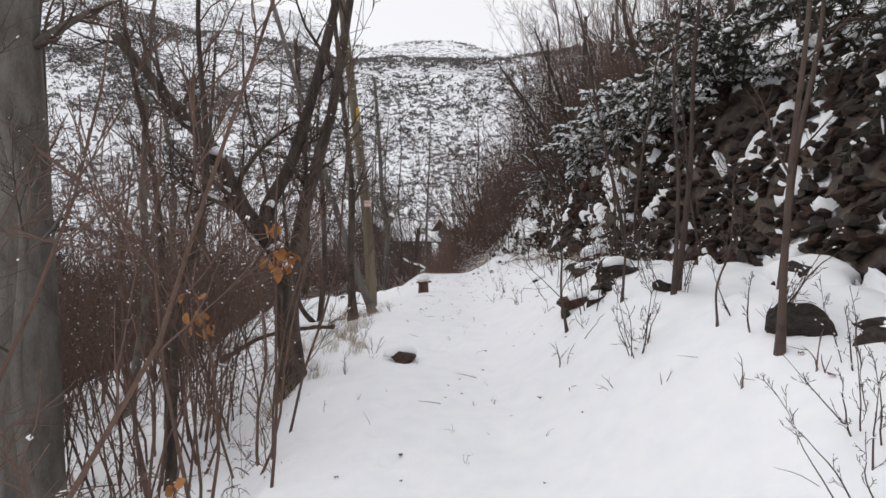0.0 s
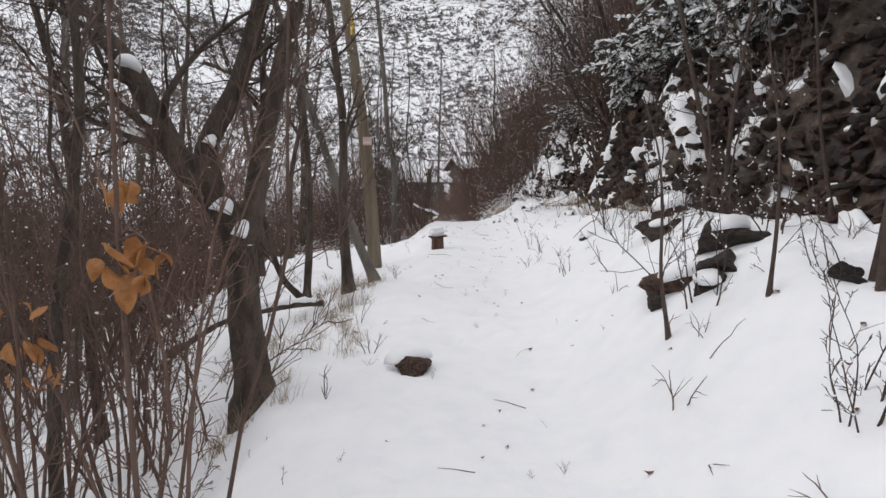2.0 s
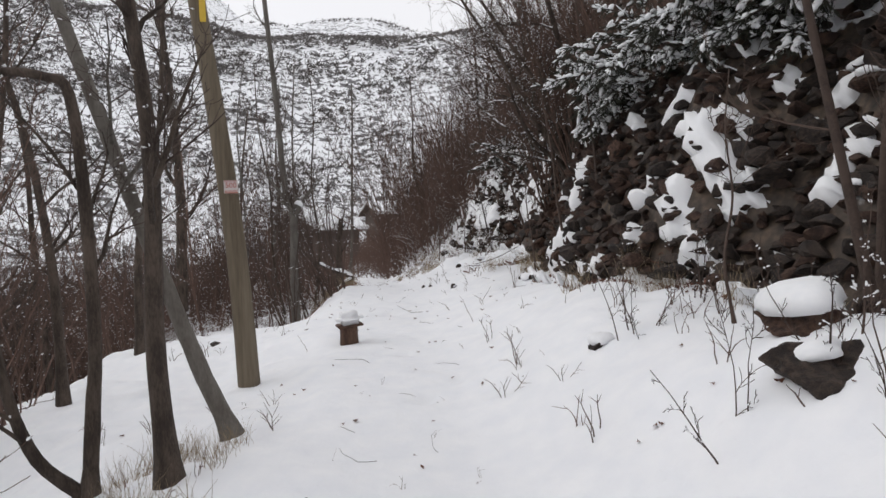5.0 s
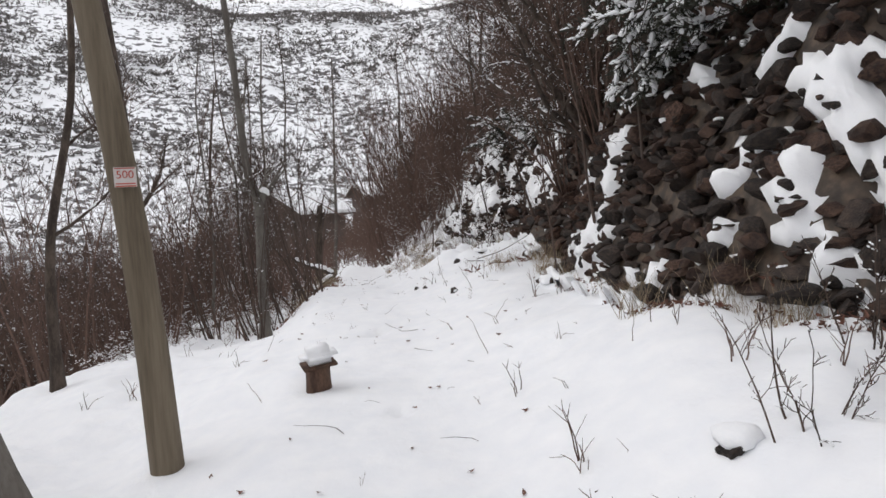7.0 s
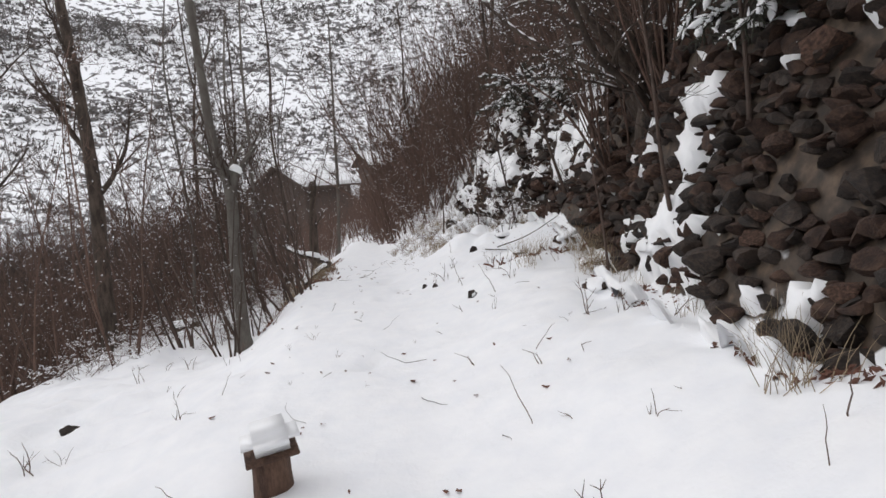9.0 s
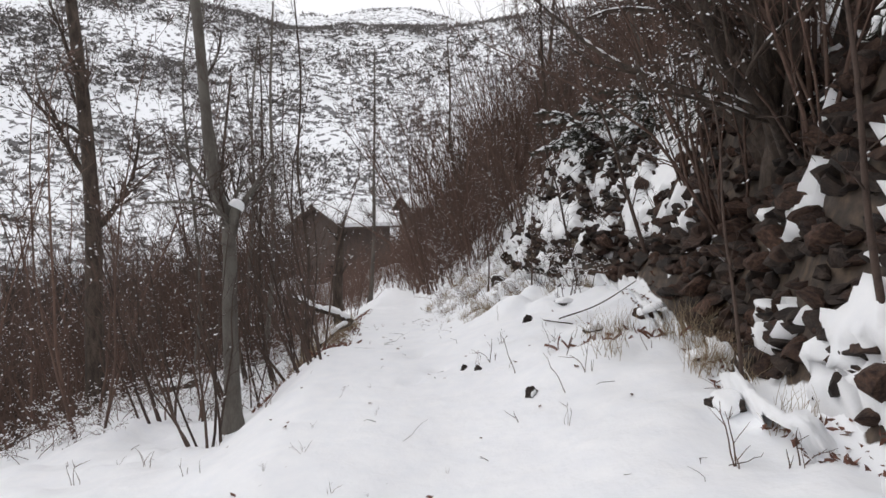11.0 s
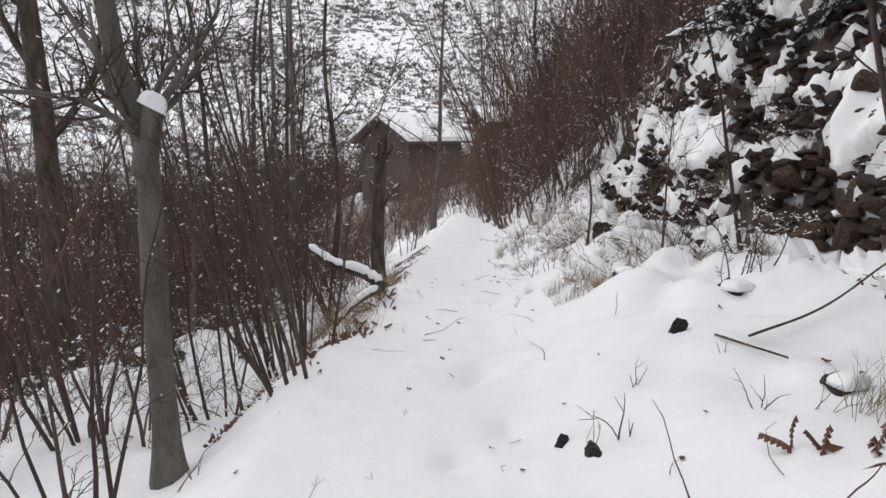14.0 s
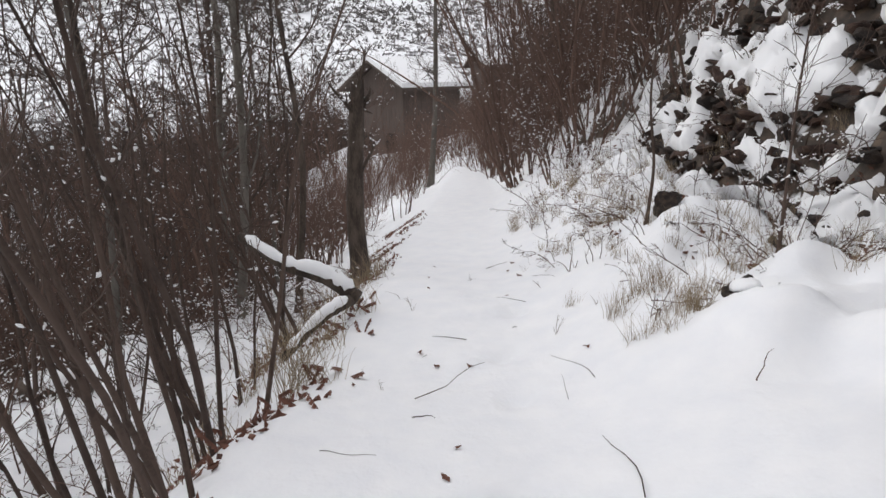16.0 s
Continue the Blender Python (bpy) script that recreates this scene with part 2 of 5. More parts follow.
def make_tree(name, trunk_ctrl, r0, r1, seed, mat, label, category="tree", limbs=10, limb_length=1.2, depth=3, snow=0.15, start=0.35,
              more=(), group="", up=0.06, sides=10, twig_mat=None, leaf_at=()):
    """A tree with a trunk along given points, further stems (points, radius), limbs and twigs."""
    base = Vector(trunk_ctrl[0])
    root = thing(name, base, label, category, group)
    g = Growth(seed)
    rng = g.rng
    shift = [Vector(p) - base for p in trunk_ctrl]
    pts = spline(shift, 6)
    n = len(pts)
    rad = [r0 + (r1 - r0) * (i / (n - 1)) ** 0.8 for i in range(n)]
    rad[0] *= 1.35
    rad[1] *= 1.12
    V, F = [], []
    tube(V, F, [pts[0] - Vector((0, 0, 0.25))] + pts, [rad[0] * 1.2] + rad, sides, rough=0.05, rng=rng)
    link_mesh("trunk", V, F, mat, root)
    g.snow_on(pts, rad, 0.3 if snow else 0, 1.0, 6)
    for ctrl, ra, rb in more:
        q = spline([Vector(p) - base for p in ctrl], 6)
        rr = [ra + (rb - ra) * i / (len(q) - 1) for i in range(len(q))]
        V, F = [], []
        tube(V, F, q, rr, 8, rough=0.05, rng=rng)
        link_mesh("stem", V, F, mat, root)
        g.snow_on(q, rr, 0.35 if snow else 0, 0.9, 6)
        g.spread(q, rr, max(3, limbs // 2), limb_length, 1, depth, snow, 0.25, up=up)
    g.spread(pts, rad, limbs, limb_length, 1, depth, snow, start, up=up)
    for q, rr in g.limbs:
        V, F = [], []
        tube(V, F, q, rr, 5)
        link_mesh("limb", V, F, mat, root)
    if g.twigs[0]:
        tagged(link_mesh("crown", *g.twigs, twig_mat or TWIG, root, label="fine bare brown twigs"), kind="stuff")
    if g.snow[0]:
        tagged(link_mesh("snow", *g.snow, SNOW, root, label="snow lying on the branches"), kind="stuff")
    return root


def make_shrub(name, seed, stems, height, mat, label, lean=0.25, spread=0.15, radius=0.012, twigs=7, depth=2, snow=0.2, up=0.04, group="", twig_length=0.4, wobble=0.10, bias=(0, 0)):
    """A many-stemmed shrub, each stem a part of its own."""
    root = thing(name, (0, 0, -50), label, "shrub", group)
    g = Growth(seed)
    rng = g.rng
    for s in range(stems):
        a = rng.uniform(0, 2 * math.pi)
        d = Vector((math.cos(a) * lean * rng.uniform(0.3, 1.3) + bias[0], math.sin(a) * lean * rng.uniform(0.3, 1.3) + bias[1], 1))
        p = Vector((math.cos(a) * spread * rng.random(), math.sin(a) * spread * rng.random(), -0.15))
        h = height * rng.uniform(0.6, 1.05)
        pts = wander(rng, p, d, h, 8, wobble, up)
        r = radius * rng.uniform(0.6, 1.2)
        rad = [max(0.002, r * (1 - 0.8 * i / 8)) for i in range(9)]
        V, F = [], []
        tube(V, F, pts, rad, 5)
        g.twigs = (V, F)
        g.spread(pts, rad, twigs, twig_length * h / 2, 2, 1 + depth, snow, 0.2, (0.35, 0.9), up)
        link_mesh("stem", V, F, mat, root)
        g.snow_on(pts, rad, snow * 0.6)
    if g.snow[0]:
        tagged(link_mesh("snow", *g.snow, SNOW, root, label="snow caught on the twigs"), kind="stuff")
    return root


# ---- the lie of the land ----
_H = np.random.RandomState(7).rand(64, 64)


def vnoise(x, y):
    xi, yi = np.floor(x).astype(int), np.floor(y).astype(int)
    u, v = x - xi, y - yi
    u, v = u * u * (3 - 2 * u), v * v * (3 - 2 * v)
    a, b = _H[xi % 64, yi % 64], _H[(xi + 1) % 64, yi % 64]
    c, d = _H[xi % 64, (yi + 1) % 64], _H[(xi + 1) % 64, (yi + 1) % 64]
    return (a * (1 - u) + b * u) * (1 - v) + (c * (1 - u) + d * u) * v - 0.5


def fractal(x, y, octaves=5):
    """Value noise in turned layers, each half as large and six tenths as strong, so that no grid shows."""
    out, amp = 0, 1.0
    for k in range(octaves):
        out = out + amp * vnoise(x, y)
        x, y = 2.03 * (0.8 * x - 0.6 * y) + 17.3, 2.03 * (0.6 * x + 0.8 * y) + 9.1
        amp *= 0.6
    return out


def smooth01(t):
    t = np.clip(t, 0, 1)
    return t * t * (3 - 2 * t)


def path_z(y):
    return np.interp(y, [-30, -6, 0, 2.5, 4.4, 6.5, 8, 10, 12, 14.5, 16.5, 18.5, 20.5, 23, 25, 30, 45, 60],
                     [-2, -0.3, 0, 0.15, 0.32, 0.47, 0.58, 0.68, 0.76, 0.80, 0.83, 0.70, 0.5, 0.32, 0.2, -0.08, -0.4, 0.6])


def wall_foot(y):
    return np.interp(y, [-5, 0, 4, 7, 9, 10.5, 12, 14, 16, 18, 20, 24, 30], [3.4, 3.3, 3.1, 2.95, 2.6, 2.08, 2.2, 2.5, 2.9, 2.75, 2.3, 1.9, 1.6])


def wall_slope(y):
    return np.interp(y, [0, 8, 10, 12, 13, 15.5, 17, 19, 21, 24, 30], [1.9, 1.8, 2.1, 2.3, 3.0, 3.0, 1.7, 1.6, 1.9, 1.4, 0.7])


def wall_width(y):
    return np.interp(y, [0, 8, 10, 12, 13, 15.5, 17, 21, 24, 30], [1.5, 1.4, 0.95, 0.75, 0.7, 0.7, 1.2, 1.2, 1.0, 1.5])


PRINTS = [(-0.30, 2.6), (-0.42, 3.1), (-0.28, 3.6), (-0.40, 4.1), (-0.33, 4.65), (0.1, 7.4), (-0.1, 6.6), (0.25, 9.2), (0.75, 9.0), (0.1, 12.9),
          (0.18, 13.0), (0.3, 15.3), (0.55, 15.6), (0.95, 15.45), (0.35, 16.2), (0.42, 16.3), (0.45, 17.1), (0.4, 17.6), (0.5, 18.3), (0.2, 10.6)]


def near_z(x, y):
    zc = path_z(y)
    rb = np.interp(y, [-5, 0, 3.5, 5, 7, 9, 11, 14, 18, 22, 26], [0.8, 0.8, 0.85, 0.95, 0.8, 0.62, 0.5, 0.36, 0.5, 0.8, 1.0])
    z = zc + rb * smooth01((x - 0.35) / 1.6)
    xf = wall_foot(y) + 0.35 * vnoise(y * 1.3, x * 0 + 3.3)
    fs, fw = wall_slope(y), wall_width(y)
    z = z + fs * np.clip(x - xf, 0, fw) + 0.72 * np.clip(x - xf - fw, 0, 40) + 0.35 * np.clip(x - xf - fw - 40, 0, 200)
    sl = np.interp(y, [0, 5, 8, 13, 15, 16, 18, 20, 22, 30], [0.15, 0.2, 0.17, 0.18, 0.11, 0.08, 0.09, 0.15, 0.25, 0.25])
    xe = np.interp(y, [0, 4, 6, 8, 10, 13.4, 16, 19, 22, 26], [-1.0, -1.0, -1.3, -2.2, -3.1, -3.6, -4.0, -3.8, -2.2, -1.3])
    u = np.clip(-0.55 - x, 0, 4.5)
    z = z - sl * u - 0.32 * np.clip(xe - x, 0, 4) - 0.5 * np.clip(xe - 4 - x, 0, 25)
    z = z - 0.10 * smooth01((xe - x) / 0.35)
    lip = np.interp(y, [13, 15, 16, 18, 20, 23, 30], [0, 0.35, 0.58, 0.55, 0.4, 0.3, 0.2])
    z = z - lip * smooth01((-0.5 - x) / 1.0)
    yard = np.exp(-((x + 4) ** 2 / 70 + (y - 53) ** 2 / 130))
    z = z * (1 - yard) + yard * (-0.2 + (y - 45) * 0.09)
    return z


def land(x, y):
    x, y = np.asarray(x, float), np.asarray(y, float)
    z = near_z(x, y)
    off = np.clip(np.abs(x - 0.2) - 0.5, 0, 1.5) / 1.5
    z = z + vnoise(x * 1.1, y * 1.1) * (0.05 + 0.16 * off) + vnoise(x * 3.1 + 9, y * 3.1) * (0.03 + 0.08 * off) + vnoise(x * 8, y * 8 + 4) * (0.010 + 0.035 * off)
    steep = smooth01((x - wall_foot(y)) / 0.4)
    z = z + steep * (0.30 * vnoise(x * 1.7, y * 1.7 + 40) + 0.12 * vnoise(x * 5.2, y * 5.2 + 11))
    hummock = smooth01((x - 1.0) / 0.6) * smooth01((y - 16.2) / 1.2) * smooth01((26 - y) / 3)
    z = z + hummock * (0.30 * vnoise(x * 2.1 + 3, y * 2.1 + 7) + 0.22 * vnoise(x * 5.1, y * 5.1 + 2))
    for px, py in PRINTS:
        z = z - 0.075 * np.exp(-((x - px) ** 2 + (y - py) ** 2) / 0.005)
    r = np.hypot(x, y)
    far = -9 + 150 * smooth01((r - 85) / 360) * (1 + 0.22 * vnoise(x / 70 + 3, y / 70)) + 6 * vnoise(x / 25, y / 25) * smooth01((r - 80) / 60)
    far = far + 45 * smooth01((x - 0.35 * y) / 160) * smooth01((r - 85) / 200)
    ridge = smooth01((-0.02 * y - x) / (0.25 * np.abs(y) + 1)) * smooth01(y / 200)
    far = far + (0.03 + 0.46 * ridge) * np.clip(r - 450, 0, 260)
    w = smooth01((r - 42) / 55)
    return z * (1 - w) + far * w


def lz(x, y):
    return float(land(np.array([x]), np.array([y]))[0])


def axis(lo, hi, step, out_lo, out_hi, grow=1.13):
    a = list(np.arange(lo, hi + 1e-6, step))
    s, v = step, hi
    while v < out_hi:
        s *= grow
        v += s
        a.append(v)
    s, v = step, lo
    while v > out_lo:
        s *= grow
        v -= s
        a.insert(0, v)
    return np.array(a)


XS = axis(-4.5, 4.5, 0.07, -700, 700)
YS = axis(-0.5, 24, 0.07, -600, 900)
GX, GY = np.meshgrid(XS, YS)
GZ = land(GX, GY)
nx, ny = len(XS), len(YS)
gv = np.stack([GX, GY, GZ], -1).reshape(-1, 3)
ii = (np.arange(ny - 1)[:, None] * nx + np.arange(nx - 1)[None, :]).reshape(-1)
gf = np.stack([ii, ii + 1, ii + nx + 1, ii + nx], -1)
gm = bpy.data.meshes.new("ground")
gm.from_pydata(gv.tolist(), [], gf.tolist())
gm.polygons.foreach_set("use_smooth", [True] * len(gm.polygons))
gm.materials.append(GROUND)
gm.update()
tagged(new("ground", gm), "snow-covered footpath, bank and hillside with bare earth on steep parts", "ground", kind="structure")

# ---- far hillside scrub and woods ----


def spikes(P, T, W, seed):
    """Thin three-sided spikes from the points P to the tips T, W wide, as vertices and faces."""
    rs = np.random.RandomState(seed)
    n = len(P)
    a = rs.rand(n) * 6.283
    V = np.zeros((n, 4, 3))
    for k in range(3):
        w = a + k * 2.094
        V[:, k] = P + np.stack([np.cos(w) * W, np.sin(w) * W, 0.3 * W * np.cos(w * 2)], -1)
    V[:, 3] = T
    o = np.arange(n)[:, None] * 4
    F = np.concatenate([o + [[0, 1, 3]], o + [[1, 2, 3]], o + [[2, 0, 3]]])
    return V.reshape(-1, 3), F


def far_scrub():
    rs = np.random.RandomState(11)
    n = 75000
    b = rs.uniform(-0.95, 0.6, n)
    r = 80 + 320 * np.sqrt(rs.rand(n))
    x, y = r * np.sin(b), r * np.cos(b)
    patch = vnoise(x / 20, y / 20) + 0.7 * vnoise(x / 6 + 5, y / 6)
    keep = (patch > rs.uniform(-0.6, 0.1, n)) & (rs.rand(n) > 0.85 * smooth01((r - 230) / 150) + 0.1)
    x, y, r = x[keep], y[keep], r[keep]
    s = rs.uniform(0.7, 1.7, len(x)) * (0.55 + r / 420)
    z = land(x, y)
    P = np.repeat(np.stack([x, y, z], -1), 4, 0)
    S = np.repeat(s, 4)
    m = len(S)
    P = P + np.stack([rs.normal(0, 0.5, m) * S, rs.normal(0, 0.3, m) * S, -0.1 * S], -1)
    T = P + np.stack([rs.normal(0, 0.6, m) * S, rs.normal(0, 0.4, m) * S, rs.uniform(0.25, 0.95, m) * S], -1)
    V, F = spikes(P, T, S * rs.uniform(0.10, 0.30, m), 12)
    ob = link_mesh("hillside_scrub", V.tolist(), F.tolist(), FAR_BUSH, smooth=False)
    tagged(ob, "dark bare scrub dotted over the snowy far hillside", "bushes", kind="stuff")


def far_woods():
    rs = np.random.RandomState(14)
    n = 7500
    b = rs.uniform(-1.05, 0.35, n)
    r = 13 + 105 * rs.rand(n) ** 1.3
    x, y = r * np.sin(b), r * np.cos(b)
    keep = ~((x > -8.5) & (x < 2) & (y < 66)) & ((x < -9) | (r > 34))
    x, y = x[keep], y[keep]
    n = len(x)
    base = np.stack([x, y, land(x, y) - 0.2], -1)
    h = rs.uniform(2.4, 6.0, n) * (0.8 + np.hypot(x, y) / 120)
    top = base + np.stack([rs.normal(0, 0.3, n), rs.normal(0, 0.3, n), h], -1)
    V1, F1 = spikes(base, top, 0.025 + 0.008 * h, 15)
    k = 30
    f = rs.uniform(0.12, 0.95, (n, k))
    P = (base[:, None] + (top - base)[:, None] * f[..., None]).reshape(-1, 3)
    L = (rs.uniform(0.3, 0.8, (n, k)) * (1.25 - f) * h[:, None] * 0.5).reshape(-1)
    a = rs.rand(n * k) * 6.283
    T = P + np.stack([np.cos(a) * L, np.sin(a) * L, L * rs.uniform(0.5, 1.4, n * k)], -1)
    V2, F2 = spikes(P, T, 0.008 + 0.014 * L, 16)
    ob = link_mesh("valley_woods", V1.tolist() + V2.tolist(), F1.tolist() + (F2 + len(V1)).tolist(), TWIG, smooth=False)
    tagged(ob, "bare brown woodland down in the snowy valley", "trees", kind="stuff")


far_scrub()
far_woods()

# ---- the pole and the named trees ----


def utility_pole():
    b = Vector((-1.22, 10.45, lz(-1.22, 10.45)))
    root = thing("utility_pole", b, "tall weathered round wooden utility pole leaning slightly beside the path", "pole")
    rng = random.Random(3)
    pts = spline([(0.03, 0, -0.4), (-0.02, 0, 0.8), (-0.11, 0, 1.9), (-0.30, 0, 3.5), (-0.66, 0, 6.5)], 6)
    V, F = [], []
    tube(V, F, pts, [0.098 - 0.0015 * i for i in range(len(pts))], 20, rough=0.012, rng=rng)
    link_mesh("shaft", V, F, POLE_WOOD, root)

    def plate(name, mat, c, w, h, turn, label):
        bm = bmesh.new()
        bmesh.ops.create_cube(bm, size=1)
        bmesh.ops.scale(bm, vec=(w, 0.004, h), verts=bm.verts)
        bmesh.ops.bevel(bm, geom=bm.edges[:], offset=0.0015, segments=1)
        me = bpy.data.meshes.new(name)
        bm.to_mesh(me)
        bm.free()
        me.materials.append(mat)
        o = new(name, me)
        o.parent = root
        o.matrix_basis = pose(*c, 0, 0, turn)
        o["label"] = label
        return o
    p = plate("number_plate", PLATE, (-0.04, -0.115, 1.72), 0.115, 0.11, 8, "white plate with red numbers")
    cu = bpy.data.curves.new("plate_numbers", "FONT")
    cu.body, cu.size, cu.extrude, cu.align_x, cu.align_y = "500", 0.062, 0.001, "CENTER", "CENTER"
    cu.materials.append(RED_INK)
    o = new("plate_numbers", cu)
    o.parent = p
    o.matrix_basis = pose(0, -0.0035, 0.012, 90, 0, 0)
    for k, (w, z) in enumerate(((0.10, -0.036), (0.105, 0.049), (0.105, -0.050))):
        bm = bmesh.new()
        bmesh.ops.create_cube(bm, size=1)
        bmesh.ops.scale(bm, vec=(w, 0.002, 0.006), verts=bm.verts)
        me = bpy.data.meshes.new("plate_bar")
        bm.to_mesh(me)
        bm.free()
        me.materials.append(RED_INK)
        q = new("plate_bar", me)
        q.parent = p
        q.matrix_basis = pose(0, -0.003, z)
    plate("yellow_marker", YELLOW, (-0.21, -0.10, 3.22), 0.05, 0.22, 12, "narrow yellow marker plate")


utility_pole()

make_tree("big_tree", [(-3.25, 4.9, lz(-3.25, 4.9)), (-3.28, 4.9, 0.8), (-3.33, 4.9, 2.0), (-3.42, 4.9, 3.8), (-3.6, 5.0, 6.0)], 0.235, 0.15, 21, PALE_BARK,
          "thick grey tree trunk with smooth bark at the path's edge", limbs=9, limb_length=2.2, start=0.4, snow=0.03, sides=16)
FY = 6.0
fz = lz(-1.45, FY)
make_tree("forked_tree", [(-1.45, FY, fz), (-1.50, FY, fz + 0.5), (-1.56, FY, 1.38), (-1.95, FY + 0.05, 1.88), (-2.25, FY + 0.1, 2.45), (-2.6, FY + 0.1, 2.85), (-3.2, FY, 3.6)],
          0.135, 0.045, 22, BARK, "old grey-brown forked tree with snow in its crotch", limbs=13, limb_length=1.4, start=0.45, snow=0.25, sides=14,
          more=[([(-1.62, FY, 1.45), (-1.70, FY - 0.03, 1.86), (-1.48, FY, 2.32), (-1.28, FY, 2.95), (-1.0, FY + 0.1, 4.2), (-0.8, FY + 0.1, 5.6)], 0.085, 0.03),
                ([(-1.50, FY, 1.20), (-1.42, FY, 1.50), (-1.32, FY, 2.0), (-1.16, FY, 2.56), (-1.05, FY, 3.0), (-0.85, FY, 4.3), (-0.7, FY, 5.6)], 0.085, 0.03)])
make_tree("leaning_tree", [(-1.01, 8.9, lz(-1.01, 8.9)), (-1.2, 8.9, 1.05), (-1.47, 8.9, 1.85), (-1.79, 8.9, 2.86), (-2.02, 8.9, 3.6), (-2.5, 8.9, 5.2)], 0.06, 0.03, 23, PALE_BARK,
          "slender pale grey tree leaning away from the path", limbs=7, limb_length=0.9, start=0.45, snow=0.2)
make_tree("slender_tree", [(-1.2, 8.28, lz(-1.2, 8.28)), (-1.24, 8.28, 1.29), (-1.22, 8.28, 2.31), (-1.33, 8.28, 3.4), (-1.5, 8.3, 5.0)], 0.062, 0.025, 24, BARK,
          "upright thin dark-barked tree beside the path", limbs=11, limb_length=1.0, start=0.3, snow=0.15)
make_tree("crooked_tree", [(-1.70, 8.5, lz(-1.70, 8.5)), (-1.66, 8.5, 0.9), (-1.63, 8.5, 1.41), (-1.68, 8.5, 2.55), (-1.84, 8.5, 2.74), (-2.25, 8.5, 2.78), (-2.7, 8.5, 2.95)], 0.045, 0.02, 25, BARK,
          "crooked dark tree with its top bent sideways", limbs=12, limb_length=0.9, start=0.3, snow=0.25,
          more=[([(-1.72, 8.5, lz(-1.72, 8.5)), (-1.95, 8.4, 0.75), (-2.1, 8.4, 1.4), (-2.2, 8.4, 2.6)], 0.04, 0.015)])
make_tree("snapped_tree", [(-1.48, 16.15, lz(-1.48, 16.15)), (-1.47, 16.15, 1.2), (-1.45, 16.15, 2.15), (-1.58, 16.15, 2.74), (-1.66, 16.15, 4.2), (-1.8, 16.2, 6.0)], 0.085, 0.04, 26, PALE_BARK,
          "grey tree with a snapped side limb capped with snow", limbs=9, limb_length=1.2, start=0.4, snow=0.12,
          more=[([(-1.46, 16.13, 2.0), (-1.38, 16.1, 2.25), (-1.33, 16.08, 2.38)], 0.07, 0.05)])
make_tree("tall_tree", [(-4.34, 19.2, lz(-4.34, 19.2)), (-4.3, 19.2, 0.8), (-4.24, 19.2, 2.26), (-4.28, 19.2, 3.88), (-4.39, 19.2, 5.5), (-4.6, 19.2, 8)], 0.15, 0.06, 27, BARK,
          "tall dark-barked tree standing below the path", limbs=16, limb_length=1.9, start=0.35, snow=0.1, sides=12)
for k, (x, y, h, lean, r) in enumerate([(-3.2, 13.5, 6, 0.3, 0.06), (-5.4, 12.5, 7, -0.2, 0.09), (-6.8, 9.5, 7, 0.3, 0.08), (-2.9, 10.8, 5, -0.3, 0.05), (-4.2, 8.2, 6, 0.2, 0.07),
                                        (-3.0, 6.8, 5.5, -0.3, 0.05), (-5.2, 6.2, 7, 0.2, 0.09), (-2.7, 4.2, 5, -0.3, 0.045), (-2.2, 5.0, 5, 0.2, 0.04), (-6.5, 16, 8, 0.3, 0.1),
                                        (-2.2, 20.5, 6, 0.2, 0.05), (-8.5, 13, 8, 0.1, 0.1), (-7.5, 20, 8, -0.3, 0.1), (-2.6, 21.4, 6, 0.1, 0.05), (-4.5, 25, 8, 0.3, 0.08),
                                        (1.8, 27, 6, -0.2, 0.06), (-1.0, 30, 8, 0.2, 0.08), (3.6, 25, 7, 0.3, 0.07), (4.2, 13.0, 5, -0.3, 0.07), (4.8, 16.5, 6, -0.2, 0.08), (5.2, 11.0, 6, -0.3, 0.09), (5.0, 8.5, 6, -0.3, 0.08), (4.4, 20.5, 6, -0.4, 0.07), (3.4, 22.5, 5, -0.3, 0.05),
                                        (-1.5, 20.2, 6, 0.1, 0.035), (-2.9, 23.6, 6.5, -0.1, 0.04), (-2.7, 22.0, 6.5, 0.2, 0.04), (-2.0, 18.6, 5.5, -0.2, 0.03), (-3.1, 19.8, 6, 0.1, 0.035), (-3.4, 25.2, 6.5, 0.1, 0.04)]):
    z = lz(x, y)
    rng = random.Random(100 + k)
    c = [(x, y, z)]
    for s in range(1, 5):
        c.append((x + lean * s / 2 + rng.uniform(-0.12, 0.12), y + rng.uniform(-0.12, 0.12), z + h * s / 4))
    make_tree("bare_tree", c, r, r * 0.3, 200 + k, (BARK, PALE_BARK)[k % 3 == 1], "bare leafless winter tree on the slope below the path" if x < 0 else "bare leafless winter tree above the path",
              limbs=12, limb_length=1.3, start=0.2, snow=0.05, group="bare trees on the slope", sides=8)

# ---- thickets: a few shrubs are grown and then set out many times ----


def thicket(seeds, places, label, group, name="bare_shrub", **kw):
    protos = [make_shrub(name, s, label=label, group=group, **kw) for s in seeds]
    for i, (x, y, turn, size) in enumerate(places):
        src = protos[i % len(protos)]
        if i < len(protos):
            o = src
        else:
            o = copy_thing(src, Matrix.Identity(4))
        o.matrix_basis = Matrix.Translation((x, y, lz(x, y))) @ Matrix.Rotation(turn, 4, "Z") @ Matrix.Scale(size, 4)


def scatter(seed, n, x0, x1, y0, y1, keep, lo=0.8, hi=1.3):
    rng = random.Random(seed)
    out = []
    while len(out) < n:
        x, y = rng.uniform(x0, x1), rng.uniform(y0, y1)
        if keep(x, y):
            out.append((x, y, rng.uniform(0, 6.28), rng.uniform(lo, hi)))
    return out


